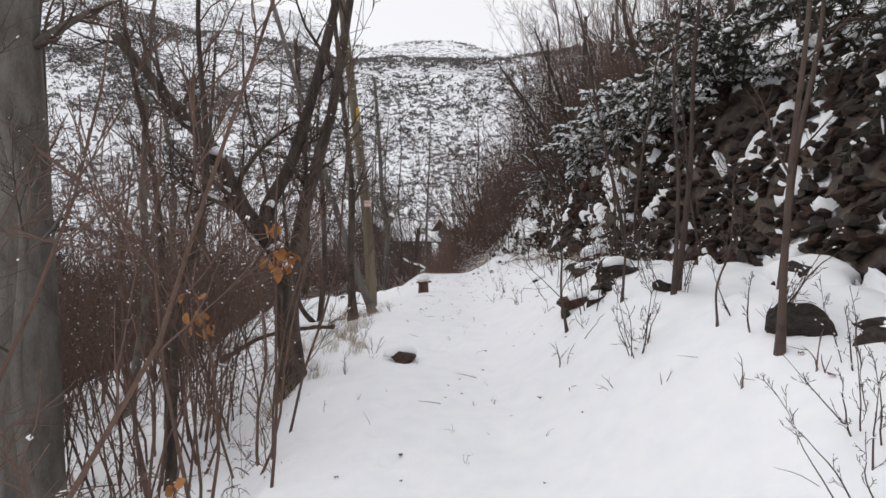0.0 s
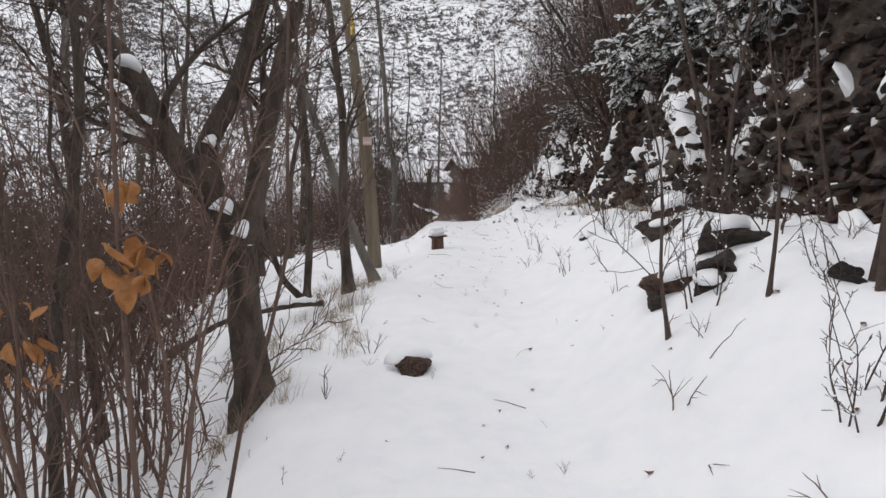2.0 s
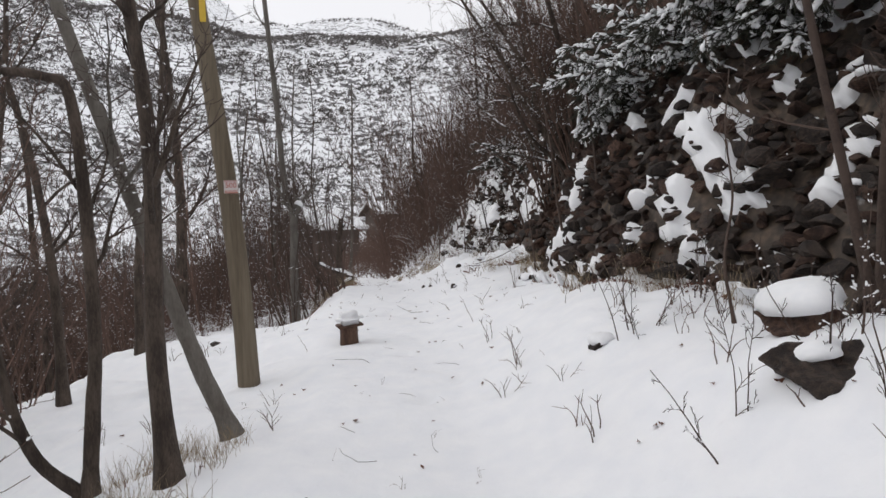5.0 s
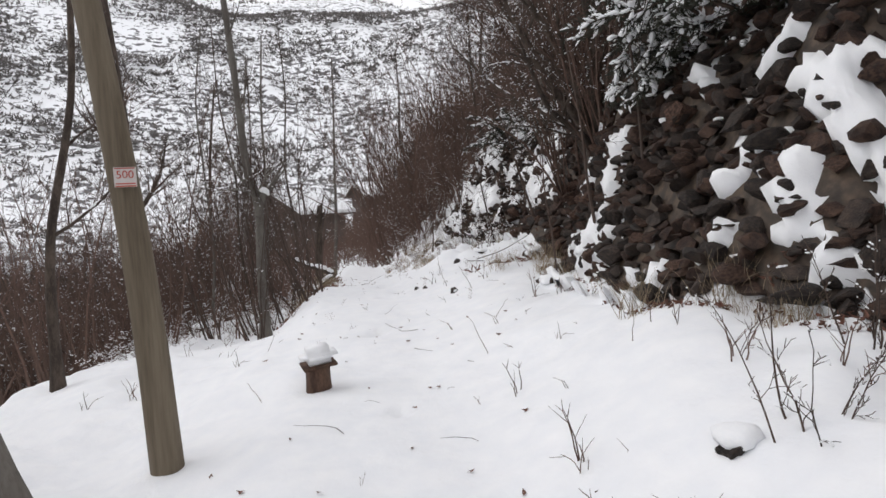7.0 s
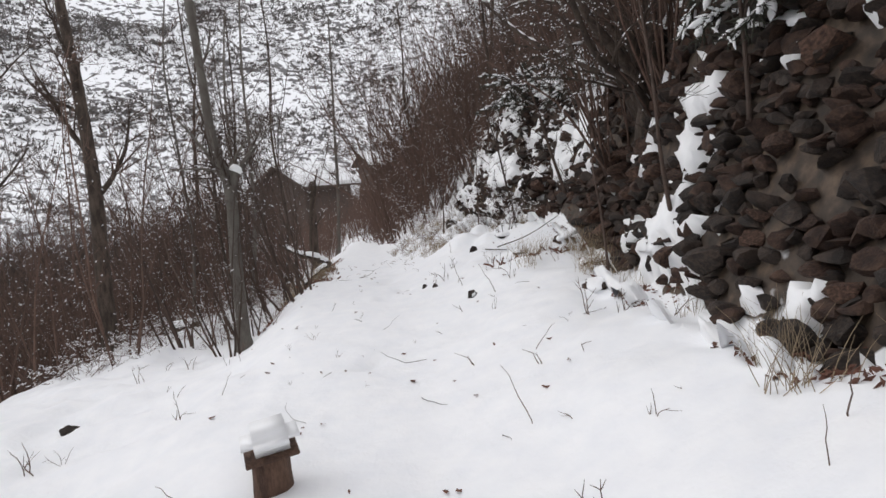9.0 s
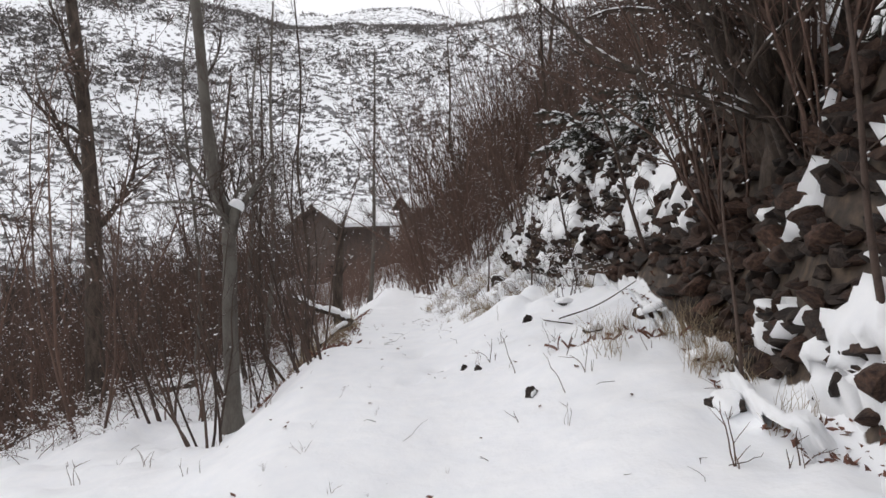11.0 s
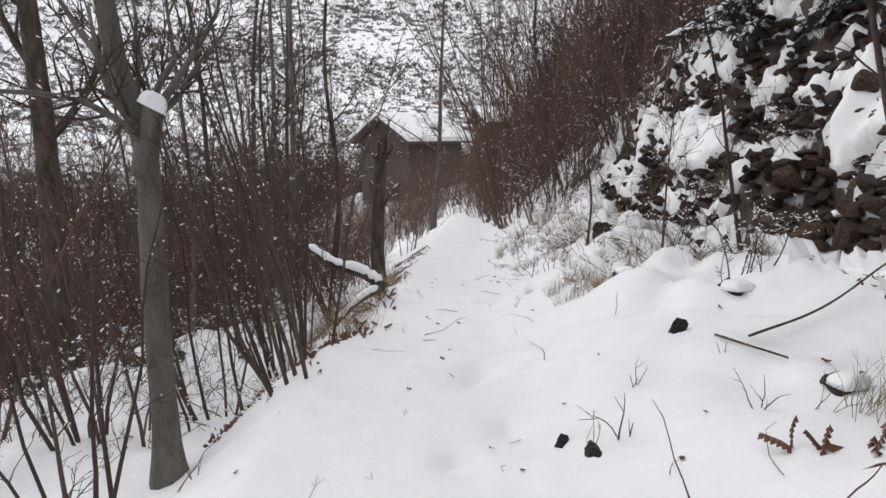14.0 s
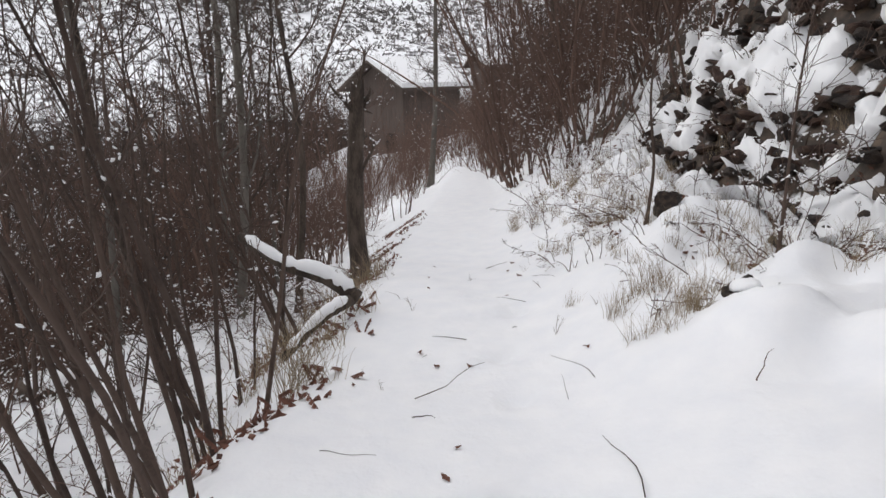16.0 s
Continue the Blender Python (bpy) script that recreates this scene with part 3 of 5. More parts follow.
def left_edge(y):
    return float(np.interp(y, [0, 4, 6, 8, 10, 13.4, 15, 16, 16.8, 19, 22, 26], [-1.1, -1.1, -1.5, -2.4, -3.2, -3.6, -3.4, -2.9, -1.3, -1.05, -0.95, -0.9]))


thicket((31, 32, 33, 34, 35), scatter(1, 66, -7, -0.9, 1.6, 9.5, lambda x, y: x < left_edge(y) - 0.15 and not (y < 3.0 and x > -1.5)), "thin brown bare saplings crowding the slope below the path", "saplings below the path",
        name="sapling", stems=4, height=3.2, mat=RED_TWIG, lean=0.2, spread=0.25, radius=0.013, twigs=13, depth=2, snow=0.025, wobble=0.12)
thicket((36, 37, 38, 39, 40, 41), scatter(2, 148, -10, -0.8, 9, 27, lambda x, y: x < left_edge(y) - 0.25 and not (y > 18.5 and abs(x - 0.35 + 0.16 * (y - 13)) < 0.5) and (y > 20 or y < 12 or (x * 7.3 + y * 3.1) % 1 < 0.16), 0.85, 1.5), "dense dark bare shrub with snow on its twigs", "shrubs below the path",
        stems=5, height=3.3, mat=RED_TWIG, lean=0.3, spread=0.35, radius=0.015, twigs=11, depth=2, snow=0.15)


def far_thicket():
    """The distant shrubs that close the end of the path, too many to tell apart."""
    protos = []
    for k in range(4):
        g = Growth(42 + k)
        rng = g.rng
        for st in range(6):
            a = rng.uniform(0, 6.28)
            d = Vector((math.cos(a) * 0.35, math.sin(a) * 0.35, 1))
            pts = wander(rng, Vector((math.cos(a) * 0.4 * rng.random(), math.sin(a) * 0.4 * rng.random(), -0.15)), d, rng.uniform(1.6, 2.7), 7, 0.12, 0.03)
            rad = [0.016 * (1 - 0.11 * i) for i in range(8)]
            tube(*g.twigs, pts, rad, 4)
            g.spread(pts, rad, 19, 0.8, 2, 2, 0.08, 0.05, (0.35, 1.0), 0.04)
        protos.append([(np.array([tuple(v) for v in V]), F) for V, F in (g.twigs, g.snow)])
    rng = random.Random(43)
    VV, FF, off = [[], []], [[], []], [0, 0]
    for n in range(330):
        if n < 60:
            x, y, s = rng.uniform(-5.5, 3.5), rng.uniform(25.0, 33), rng.uniform(0.45, 0.8)
            if -1.0 < x < 0.8 and y < 31:
                continue
        elif n < 110:
            x, y, s = rng.uniform(-4, 5), rng.uniform(53, 61), rng.uniform(1.15, 1.5)
        elif n < 185:
            x, y, s = rng.uniform(-8.5, 2.5), rng.uniform(35, 43), rng.uniform(0.75, 0.95)
        else:
            x, y, s = rng.uniform(-17, 9), rng.uniform(26, 44), rng.uniform(0.8, 1.25)
            if y > 42 and -9 < x < 0:
                continue
        m = np.array((Matrix.Translation((x, y, lz(x, y))) @ Matrix.Rotation(rng.uniform(0, 6.28), 4, "Z") @ Matrix.Scale(s, 4)))
        pr = rng.choice(protos)
        for c in (0, 1):
            V, F = pr[c]
            VV[c].append(V @ m[:3, :3].T + m[:3, 3])
            FF[c] += [tuple(i + off[c] for i in f) for f in F]
            off[c] += len(V)
    root = link_mesh("far_thicket", np.concatenate(VV[0]).tolist(), FF[0], RED_TWIG)
    tagged(root, "dense bare brown thicket closing the end of the path", "bushes", kind="stuff")
    tagged(link_mesh("snow", np.concatenate(VV[1]).tolist(), FF[1], SNOW, root, label="snow caught in the thicket"), kind="stuff")


far_thicket()
thicket((45, 46, 47, 48), scatter(4, 82, 2.3, 7.0, 11.5, 26, lambda x, y: x > wall_foot(y) + (1.0 if y < 15 else 1.15), 0.8, 1.3), "dense brown shrub growing on top of the rocky bank", "shrubs on the bank",
        stems=8, height=3.7, mat=RED_TWIG, lean=0.45, spread=0.45, radius=0.015, twigs=9, depth=2, snow=0.16)
thicket((49, 50), scatter(5, 44, 1.1, 5.0, 20.5, 30, lambda x, y: x > 0.7 + (y < 23) * 0.5, 0.7, 1.35), "low brown shrub on the bank where the path narrows", "low shrubs",
        stems=7, height=1.8, mat=RED_TWIG, lean=0.45, spread=0.4, radius=0.01, twigs=9, depth=2, snow=0.3)
thicket((51, 52, 53), scatter(6, 28, -4.2, -1.0, 1.7, 9, lambda x, y: x < left_edge(y) - 0.05, 0.7, 1.2), "low tangle of thin brambles over the snowy slope", "brambles",
        name="bramble", stems=9, height=0.9, mat=RED_TWIG, lean=1.3, spread=0.3, radius=0.005, twigs=6, depth=2, snow=0.08, up=-0.06, wobble=0.2)
thicket((54, 55), scatter(7, 46, -3.6, -0.75, 15.6, 21, lambda x, y: x < left_edge(y) + 0.12, 0.7, 1.2), "low snowy bramble tangle at the path's edge", "snowy brambles",
        name="bramble", stems=9, height=0.9, mat=RED_TWIG, lean=1.2, spread=0.3, radius=0.006, twigs=7, depth=2, snow=0.5, up=-0.05, wobble=0.2)
thicket((56, 57), scatter(8, 50, 0.9, 3.2, 16.8, 24, lambda x, y: x > 1.3 or y > 18.8, 0.6, 1.1), "low snowy twigs and brambles on the bank", "bank brambles",
        name="bramble", stems=8, height=0.75, mat=RED_TWIG, lean=1.0, spread=0.3, radius=0.005, twigs=7, depth=2, snow=0.5, up=-0.04, wobble=0.2)
thicket((150, 151, 152), [(3.3, 14.2, 0.2, 0.9), (3.05, 15.0, 0.5, 0.85), (3.25, 16.0, 1.0, 0.85), (3.0, 13.8, 0.8, 0.8), (3.5, 14.8, 0.3, 1.0), (3.4, 13.2, 0.0, 0.9), (3.6, 15.3, 0.0, 1.05), (4.0, 16.3, 0.4, 0.95), (4.7, 17.4, -0.4, 1.0), (4.1, 13.2, 0.6, 1.1), (3.9, 12.2, -0.5, 0.9), (4.6, 19.4, 0.3, 1.0), (4.2, 21.0, 0.1, 1.0), (3.6, 22.8, -0.3, 1.0),
                          (2.7, 23.8, 0.0, 1.1), (2.0, 24.6, 0.3, 1.15), (2.4, 26.4, 0.5, 1.1), (1.5, 28.2, 0.2, 1.1), (3.2, 25.0, 0.7, 1.2), (1.1, 25.2, 0.4, 1.35), (1.0, 27.4, 1.9, 1.45), (1.8, 23.6, 2.6, 1.3), (0.8, 29.6, 3.3, 1.4), (2.6, 21.6, 4.1, 1.0), (3.0, 28.0, 0.1, 1.3), (1.9, 30.0, 0.9, 1.2), (0.9, 31.0, 0.9, 1.0)],
        "tall fan of brown bare shoots on top of the bank", "tall shrubs on the bank", name="tall_shrub",
        stems=12, height=4.6, mat=RED_TWIG, lean=0.38, spread=0.3, radius=0.018, twigs=11, depth=2, snow=0.12, bias=(-0.14, -0.05))

# ---- stones, snow caps and the rocky bank ----


def stone_mesh(seed, flat=0.7, cuts=11, sub=2):
    """An angular stone about one metre across, cut by planes."""
    rng = random.Random(seed)
    bm = bmesh.new()
    bmesh.ops.create_icosphere(bm, subdivisions=sub, radius=0.5)
    planes = [(Vector((rng.gauss(0, 1), rng.gauss(0, 1), rng.gauss(0, 0.8))).normalized(), rng.uniform(0.17, 0.36)) for _ in range(cuts)]
    for v in bm.verts:
        for nrm, d in planes:
            k = v.co.dot(nrm) - d
            if k > 0:
                v.co -= nrm * k
        v.co += Vector((rng.gauss(0, 0.006), rng.gauss(0, 0.006), rng.gauss(0, 0.006)))
        v.co.z *= flat
    me = bpy.data.meshes.new("stone")
    bm.to_mesh(me)
    bm.free()
    return me


def boulder_mesh(seed, mat):
    """A rugged rock about one metre across: cut planes broken up by two sizes of relief."""
    rng = random.Random(seed)
    bm = bmesh.new()
    bmesh.ops.create_icosphere(bm, subdivisions=4, radius=0.5)
    planes = [(Vector((rng.gauss(0, 1), rng.gauss(0, 1), rng.gauss(0, 0.8))).normalized(), rng.uniform(0.20, 0.36)) for _ in range(10)]
    off = Vector((seed * 3.7, seed * 1.3, 0))
    for v in bm.verts:
        for nrm, d in planes:
            k = v.co.dot(nrm) - d
            if k > 0:
                v.co -= nrm * k
        v.co *= 1 + 0.22 * noise.noise(v.co * 3.1 + off) + 0.16 * noise.noise(v.co * 8.0 + off)
    me = bpy.data.meshes.new("boulder")
    bm.to_mesh(me)
    bm.free()
    me.materials.append(mat)
    return me


def cap_mesh(seed):
    """A pillow of snow about one metre across, with an uneven edge, flat below."""
    rng = random.Random(seed)
    V, F = [], []
    rings, seg = 5, 14
    ph = [rng.uniform(0, 6.28) for _ in range(4)]
    for i in range(rings + 1):
        t = i / rings
        for k in range(seg):
            w = 2 * math.pi * k / seg
            edge = 0.5 * (1 + 0.16 * math.sin(2 * w + ph[0]) + 0.12 * math.sin(3 * w + ph[1]) + 0.08 * math.sin(5 * w + ph[2]))
            r = edge * math.cos(t * math.pi / 2) ** 0.7
            z = 0.27 * math.sin(t * math.pi / 2) ** 1.1 + 0.05 * (1 + math.sin(3 * w + ph[3])) * t * (1 - t)
            V.append(Vector((r * math.cos(w), r * math.sin(w), z - (0.06 if i == 0 else 0))))
    for i in range(rings):
        for k in range(seg):
            k2 = (k + 1) % seg
            F.append((i * seg + k, i * seg + k2, (i + 1) * seg + k2, (i + 1) * seg + k))
    F.append(tuple(range(seg))[::-1])
    me = bpy.data.meshes.new("snow_cap")
    me.from_pydata([tuple(v) for v in V], [], F)
    me.polygons.foreach_set("use_smooth", [True] * len(me.polygons))
    me.materials.append(SNOW)
    me.update()
    return me


STONES, DARKS = [], []
for s in range(9):
    me = stone_mesh(300 + s, 0.85)
    dk = me.copy()
    me.materials.append(ROCK)
    dk.materials.append(DARK_ROCK)
    STONES.append(me)
    DARKS.append(dk)
CAPS = [cap_mesh(400 + s) for s in range(6)]
BOULDERS = [boulder_mesh(340 + s, (DARK_ROCK, ROCK)[s % 3 == 2]) for s in range(6)]


def set_stone(name, rng, at, size, meshes, parent=None, cap=0.0, tilt=0.4):
    o = new(name, rng.choice(meshes))
    sx, sy, sz = size
    rot = Euler((rng.uniform(-tilt, tilt), rng.uniform(-tilt, tilt), rng.uniform(0, 6.28)))
    o.matrix_basis = Matrix.LocRotScale(at, rot, (sx, sy, sz))
    if parent:
        o.parent = parent
    if cap:
        c = new("snow_cap", rng.choice(CAPS))
        c.parent = o
        world_cap = Matrix.LocRotScale(Vector(at) + Vector((0, 0, sz * 0.24)), Euler((rng.uniform(-0.25, 0.25), rng.uniform(-0.45, 0.0), rng.uniform(-0.6, 0.6))), Vector((sx * 0.8, sy * rng.uniform(0.7, 1.1), max(sx, sy) * 0.7)) * cap)
        c.matrix_basis = o.matrix_basis.inverted() @ world_cap
    return o


def bank_spot(rng, y, row, step):
    """A place on the steep face, row by row up the slope."""
    yy = y + rng.uniform(-0.14, 0.14)
    k = float(wall_slope(yy))
    s = (row * step + rng.uniform(-0.1, 0.1)) / math.hypot(1, k)
    x = float(wall_foot(yy)) + s
    return Vector((x + 0.02, yy, lz(x, yy) + 0.02))


def rocky_bank():
    """The lower courses are stones of their own; the small rubble above and between is joined."""
    rng = random.Random(51)
    foot = Vector((2.4, 10.8, 1.2))
    root = thing("stone_bank", foot, "steep bank of dark red-brown stacked stones with snow on the ledges", "rock wall")
    y = 7.0
    while y < 18.4:
        for row in range(8):
            p = bank_spot(rng, y, row, 0.27)
            if rng.random() < 0.1:
                continue
            big = rng.choice((rng.uniform(0.16, 0.24), rng.uniform(0.22, 0.36)))
            p = p + Vector((-0.22 * big, 0, 0.08 * big))
            dark = p.y < 12.6
            set_stone("stone", rng, p - foot, (big, big * rng.uniform(0.8, 1.5), big * rng.uniform(0.5, 0.9)), DARKS if dark and rng.random() < 0.7 else STONES,
                      root, rng.uniform(0.5, 0.8) if rng.random() < 0.12 else 0)
        y += 0.3
    for mats, mat, chance in ((STONES, ROCK, 0.6), (DARKS, DARK_ROCK, 0.7)):
        V, F = [], []
        y = 1.5
        while y < 22.0:
            for row in range(22):
                if rng.random() > chance:
                    continue
                p = bank_spot(rng, y, row, 0.13)
                k = rng.uniform(0.12, 0.26)
                p = p + Vector((-0.2 * k, 0, 0.1 * k))
                m = Matrix.LocRotScale(p - foot, Euler((rng.uniform(-0.5, 0.5), rng.uniform(-0.5, 0.5), rng.uniform(0, 6.28))), (k, k * rng.uniform(0.8, 1.5), k * rng.uniform(0.5, 0.9)))
                me = rng.choice(mats)
                o = len(V)
                V += [m @ v.co for v in me.vertices]
                F += [tuple(o + i for i in f.vertices) for f in me.polygons]
            y += 0.17
        tagged(link_mesh("rubble", V, F, mat, root, smooth=False, label="small dark rubble packed between the stones"), kind="stuff")


rocky_bank()

# along the path, up from the foot, half length, half height, depth of the larger snow patches
PATCHES = [(9.75, 0.35, 0.5, 0.38, 0.75), (17.7, 0.85, 0.7, 0.5, 1.0), (13.55, 0.28, 0.35, 0.2, 0.5), (21.3, 0.9, 1.0, 0.6, 0.55), (19.4, 0.3, 0.7, 0.35, 0.55), (12.7, 0.15, 0.3, 0.25, 0.5),
           (7.2, 0.85, 0.6, 0.15, 0.5), (6.0, 0.5, 0.6, 0.13, 0.5), (4.8, 0.85, 0.6, 0.15, 0.45), (10.9, 0.1, 0.3, 0.15, 0.4), (16.2, 0.3, 0.5, 0.25, 0.4), (3.4, 0.4, 0.6, 0.2, 0.4)]


def bank_snow():
    """One ragged sheet of snow that lies in patches on the ledges and leaves the rocks bare between."""
    ys, ss = np.arange(1.5, 24, 0.036), np.arange(-0.3, 2.2, 0.022)
    S, Y = np.meshgrid(ss, ys)
    X = wall_foot(Y) + S
    k = wall_slope(Y)
    Z = land(X, Y)
    m = -0.42 + 1.2 * fractal(Y * 3.0 + 5, S * k * 4.0) + 0.10 * smooth01((Y - 17) / 1.5) - 0.15 * smooth01((9.3 - Y) / 1.5)
    for py, ps, ry, rs, amp in PATCHES:
        m = m + amp * np.exp(-((Y - py) / ry) ** 2 - ((S - ps) / rs) ** 2)
    m = m + 0.25 * smooth01((0.05 - S) / 0.3)
    t = np.clip(m * 0.5, -0.14, 0.12)
    steep = (S > 0) & (S < wall_width(Y))
    kx = np.where(steep, k, 0.6)
    n = np.sqrt(1 + kx * kx)
    V = np.stack([X - t * kx / n, Y, Z + t / n + 0.3 * np.clip(t, 0, 1)], -1).reshape(-1, 3)
    w = len(ss)
    i = (np.arange(len(ys) - 1)[:, None] * w + np.arange(w - 1)[None, :]).reshape(-1)
    F = np.stack([i, i + 1, i + w + 1, i + w], -1)
    F = F[(t.reshape(-1)[F] > -0.02).any(1)]
    o = Vector((2.4, 10.8, 1.2))
    used = np.unique(F)
    back = np.zeros(len(V), int)
    back[used] = np.arange(len(used))
    ob = link_mesh("snow_patches", (V[used] - np.array(o)).tolist(), back[F].tolist(), SNOW)
    ob.matrix_basis = Matrix.Translation(o)
    tagged(ob, "ragged patches of snow lying on the rocky bank", "snow", kind="stuff")


bank_snow()


def leaf_litter():
    """Brown dead leaves that show between the snow on the bank and along the path's edge."""
    rs = np.random.RandomState(5)
    V, F = [], []
    n = 60000
    x, y = rs.uniform(-1.6, 4.2, n), rs.uniform(7.5, 25, n)
    foot = wall_foot(y)
    bank = (x > 1.1 + 0.35 * rs.rand(n)) & (y > 18.2 - 0.8 * np.clip(x - 1.6, 0, 1))
    edge = (x < -0.5 - 0.15 * rs.rand(n)) & (x > -1.5) & (y > 16.3) & (y < 24)
    rim = (np.abs(x - foot + 0.12) < 0.2) & (y > 8.5)
    patch = vnoise(x * 2.6 + 1, y * 2.6) + 0.7 * vnoise(x * 7, y * 7)
    keep = (bank | edge | rim) & (patch > 0.08 + 0.25 * rs.rand(n) - 0.1 * rim - 0.16 * edge)
    x, y = x[keep], y[keep]
    z = land(x, y)
    rng = random.Random(6)
    for px, py, pz in zip(x, y, z):
        c = Vector((px, py, pz + rng.uniform(0.0, 0.03)))
        d = Vector((rng.gauss(0, 1), rng.gauss(0, 1), rng.gauss(0.2, 0.6))).normalized()
        e = d.cross(Vector((rng.gauss(0, 1), rng.gauss(0, 1), 1))).normalized()
        ln, wd = rng.uniform(0.014, 0.036), rng.uniform(0.007, 0.015)
        up = d.cross(e) * 0.008
        o = len(V)
        V += [c - d * ln, c + e * wd + up, c + d * ln, c - e * wd + up]
        F += [(o, o + 1, o + 2), (o, o + 2, o + 3)]
    tagged(link_mesh("leaf_litter", V, F, FERN, smooth=False), "brown dead leaves scattered between the snow on the bank", "leaves", kind="stuff")


leaf_litter()

# stones lying on the bank and path; the three smallest stand in for dark snow holes
LOOSE = [(1.83, 7.5, 0.42, 0.9), (2.15, 7.35, 0.3, 0.0), (1.38, 5.55, 0.26, 0.7), (1.15, 5.75, 0.2, 0.0), (1.72, 4.85, 0.22, 0.0),
         (1.47, 16.17, 0.20, 0.0), (1.44, 17.3, 0.18, 0.9), (1.64, 19.1, 0.34, 0.0), (1.12, 14.15, 0.14, 0.6), (0.87, 15.25, 0.13, 0.0), (0.75, 15.35, 0.11, 0.0), (2.49, 17.7, 0.3, 0.7),
         (2.0, 16.7, 0.26, 0.9), (1.9, 15.3, 0.2, 0.9), (2.2, 18.4, 0.35, 0.9), (2.6, 18.9, 0.4, 0.9), (1.35, 8.75, 0.16, 0.9), (2.0, 13.2, 0.25, 0.9), 
         (1.85, 3.1, 0.42, 0.0), (2.2, 3.05, 0.4, 0.4), (1.98, 2.85, 0.3, 0.0), (1.32, 5.88, 0.46, 0.5), (1.68, 6.05, 0.55, 0.6), (1.5, 5.6, 0.3, 0.0), (1.62, 7.15, 0.4, 0.5), (2.75, 4.6, 0.5, 0.9), (-2.1, 13.0, 0.16, 0.0), (2.25, 14.0, 0.3, 0.8), (2.6, 15.8, 0.35, 0.9), (1.75, 20.3, 0.3, 0.9)]
rs = random.Random(61)
for x, y, s, cap in LOOSE:
    o = set_stone("boulder" if s > 0.28 else "stone", rs, Vector((x, y, lz(x, y) - s * (0.12 if y > 9 else 0.06))), (s, s * rs.uniform(0.9, 1.3), s * rs.uniform(0.8, 1.1)), BOULDERS, None, cap * (1.0 if y > 9 else 1.3), 0.3)
    tagged(o, "dark red-brown rock half buried in the snow, the smallest standing in for dark holes" if not cap else "dark rock with a cap of snow on the bank, the smallest standing in for a dark hole", "rock", "loose rocks")


def path_stone():
    z = lz(-0.38, 5.92)
    rng = random.Random(8)
    o = set_stone("capped_stone", rng, Vector((-0.38, 5.92, z + 0.03)), (0.34, 0.24, 0.20), BOULDERS[2:3], None, 0, 0.1)
    tagged(o, "flat red-brown stone under a pillow of snow on the path", "stone")
    c = new("snow_cap", CAPS[1])
    c.parent = o
    c.matrix_basis = o.matrix_basis.inverted() @ Matrix.LocRotScale((-0.43, 6.02, z + 0.06), Euler((0, 0, 0.4)), (0.32, 0.2, 0.26))


path_stone()


def snowy_stump():
    x, y = -0.36, 11.25
    z = lz(x, y)
    root = thing("stump", (x, y, z), "short cut log stump with a thick square cap of snow", "stump")
    rng = random.Random(9)
    V, F = [], []
    seg = 22
    for h, k in ((-0.15, 1.1), (0.0, 1.04), (0.08, 0.98), (0.17, 0.97), (0.185, 0.94)):
        for i in range(seg):
            w = 2 * math.pi * i / seg
            r = 0.092 * k * (1 + 0.05 * math.sin(3 * w + 1) + 0.025 * math.sin(7 * w))
            V.append((r * math.cos(w), r * math.sin(w), h))
    for j in range(4):
        for i in range(seg):
            i2 = (i + 1) % seg
            F.append((j * seg + i, j * seg + i2, (j + 1) * seg + i2, (j + 1) * seg + i))
    F.append(tuple(4 * seg + i for i in range(seg)))
    link_mesh("log", V, F, LOG_WOOD, root)

    def slab(name, mat, sx, sy, sz, zc, bev, label):
        bm = bmesh.new()
        bmesh.ops.create_cube(bm, size=1)
        bmesh.ops.scale(bm, vec=(sx, sy, sz), verts=bm.verts)
        bmesh.ops.bevel(bm, geom=bm.edges[:], offset=bev, segments=4, affect="EDGES")
        me = bpy.data.meshes.new(name)
        bm.to_mesh(me)
        bm.free()
        me.materials.append(mat)
        me.polygons.foreach_set("use_smooth", [True] * len(me.polygons))
        o = new(name, me)
        o.parent = root
        o.matrix_basis = pose(0.01, 0, zc, 2, -6, 14)
        o["label"] = label
    slab("board", LOG_WOOD, 0.245, 0.23, 0.02, 0.196, 0.004, "thin dark board on the stump")
    slab("snow_cap", SNOW, 0.27, 0.25, 0.13, 0.265, 0.055, "thick pillow of snow")


snowy_stump()


def log_thing(name, ctrl, r0, r1, mat, label, snow=True, seed=1):
    base = Vector(ctrl[0])
    root = thing(name, base, label, "log")
    pts = spline([Vector(p) - base for p in ctrl], 7)
    rad = [r0 + (r1 - r0) * i / (len(pts) - 1) for i in range(len(pts))]
    V, F = [], []
    rng = random.Random(seed)
    tube(V, F, pts, rad, 9, rough=0.1, rng=rng)
    link_mesh("log", V, F, mat, root)
    if snow:
        V, F = [], []
        rr = [r * rng.uniform(0.85, 1.25) for r in rad]
        snow_strip(V, F, pts[1:-1], rr[1:-1], 8, 0.75, 0.95)
        link_mesh("snow", V, F, SNOW, root, label="ridge of snow lying along the log")
    return root


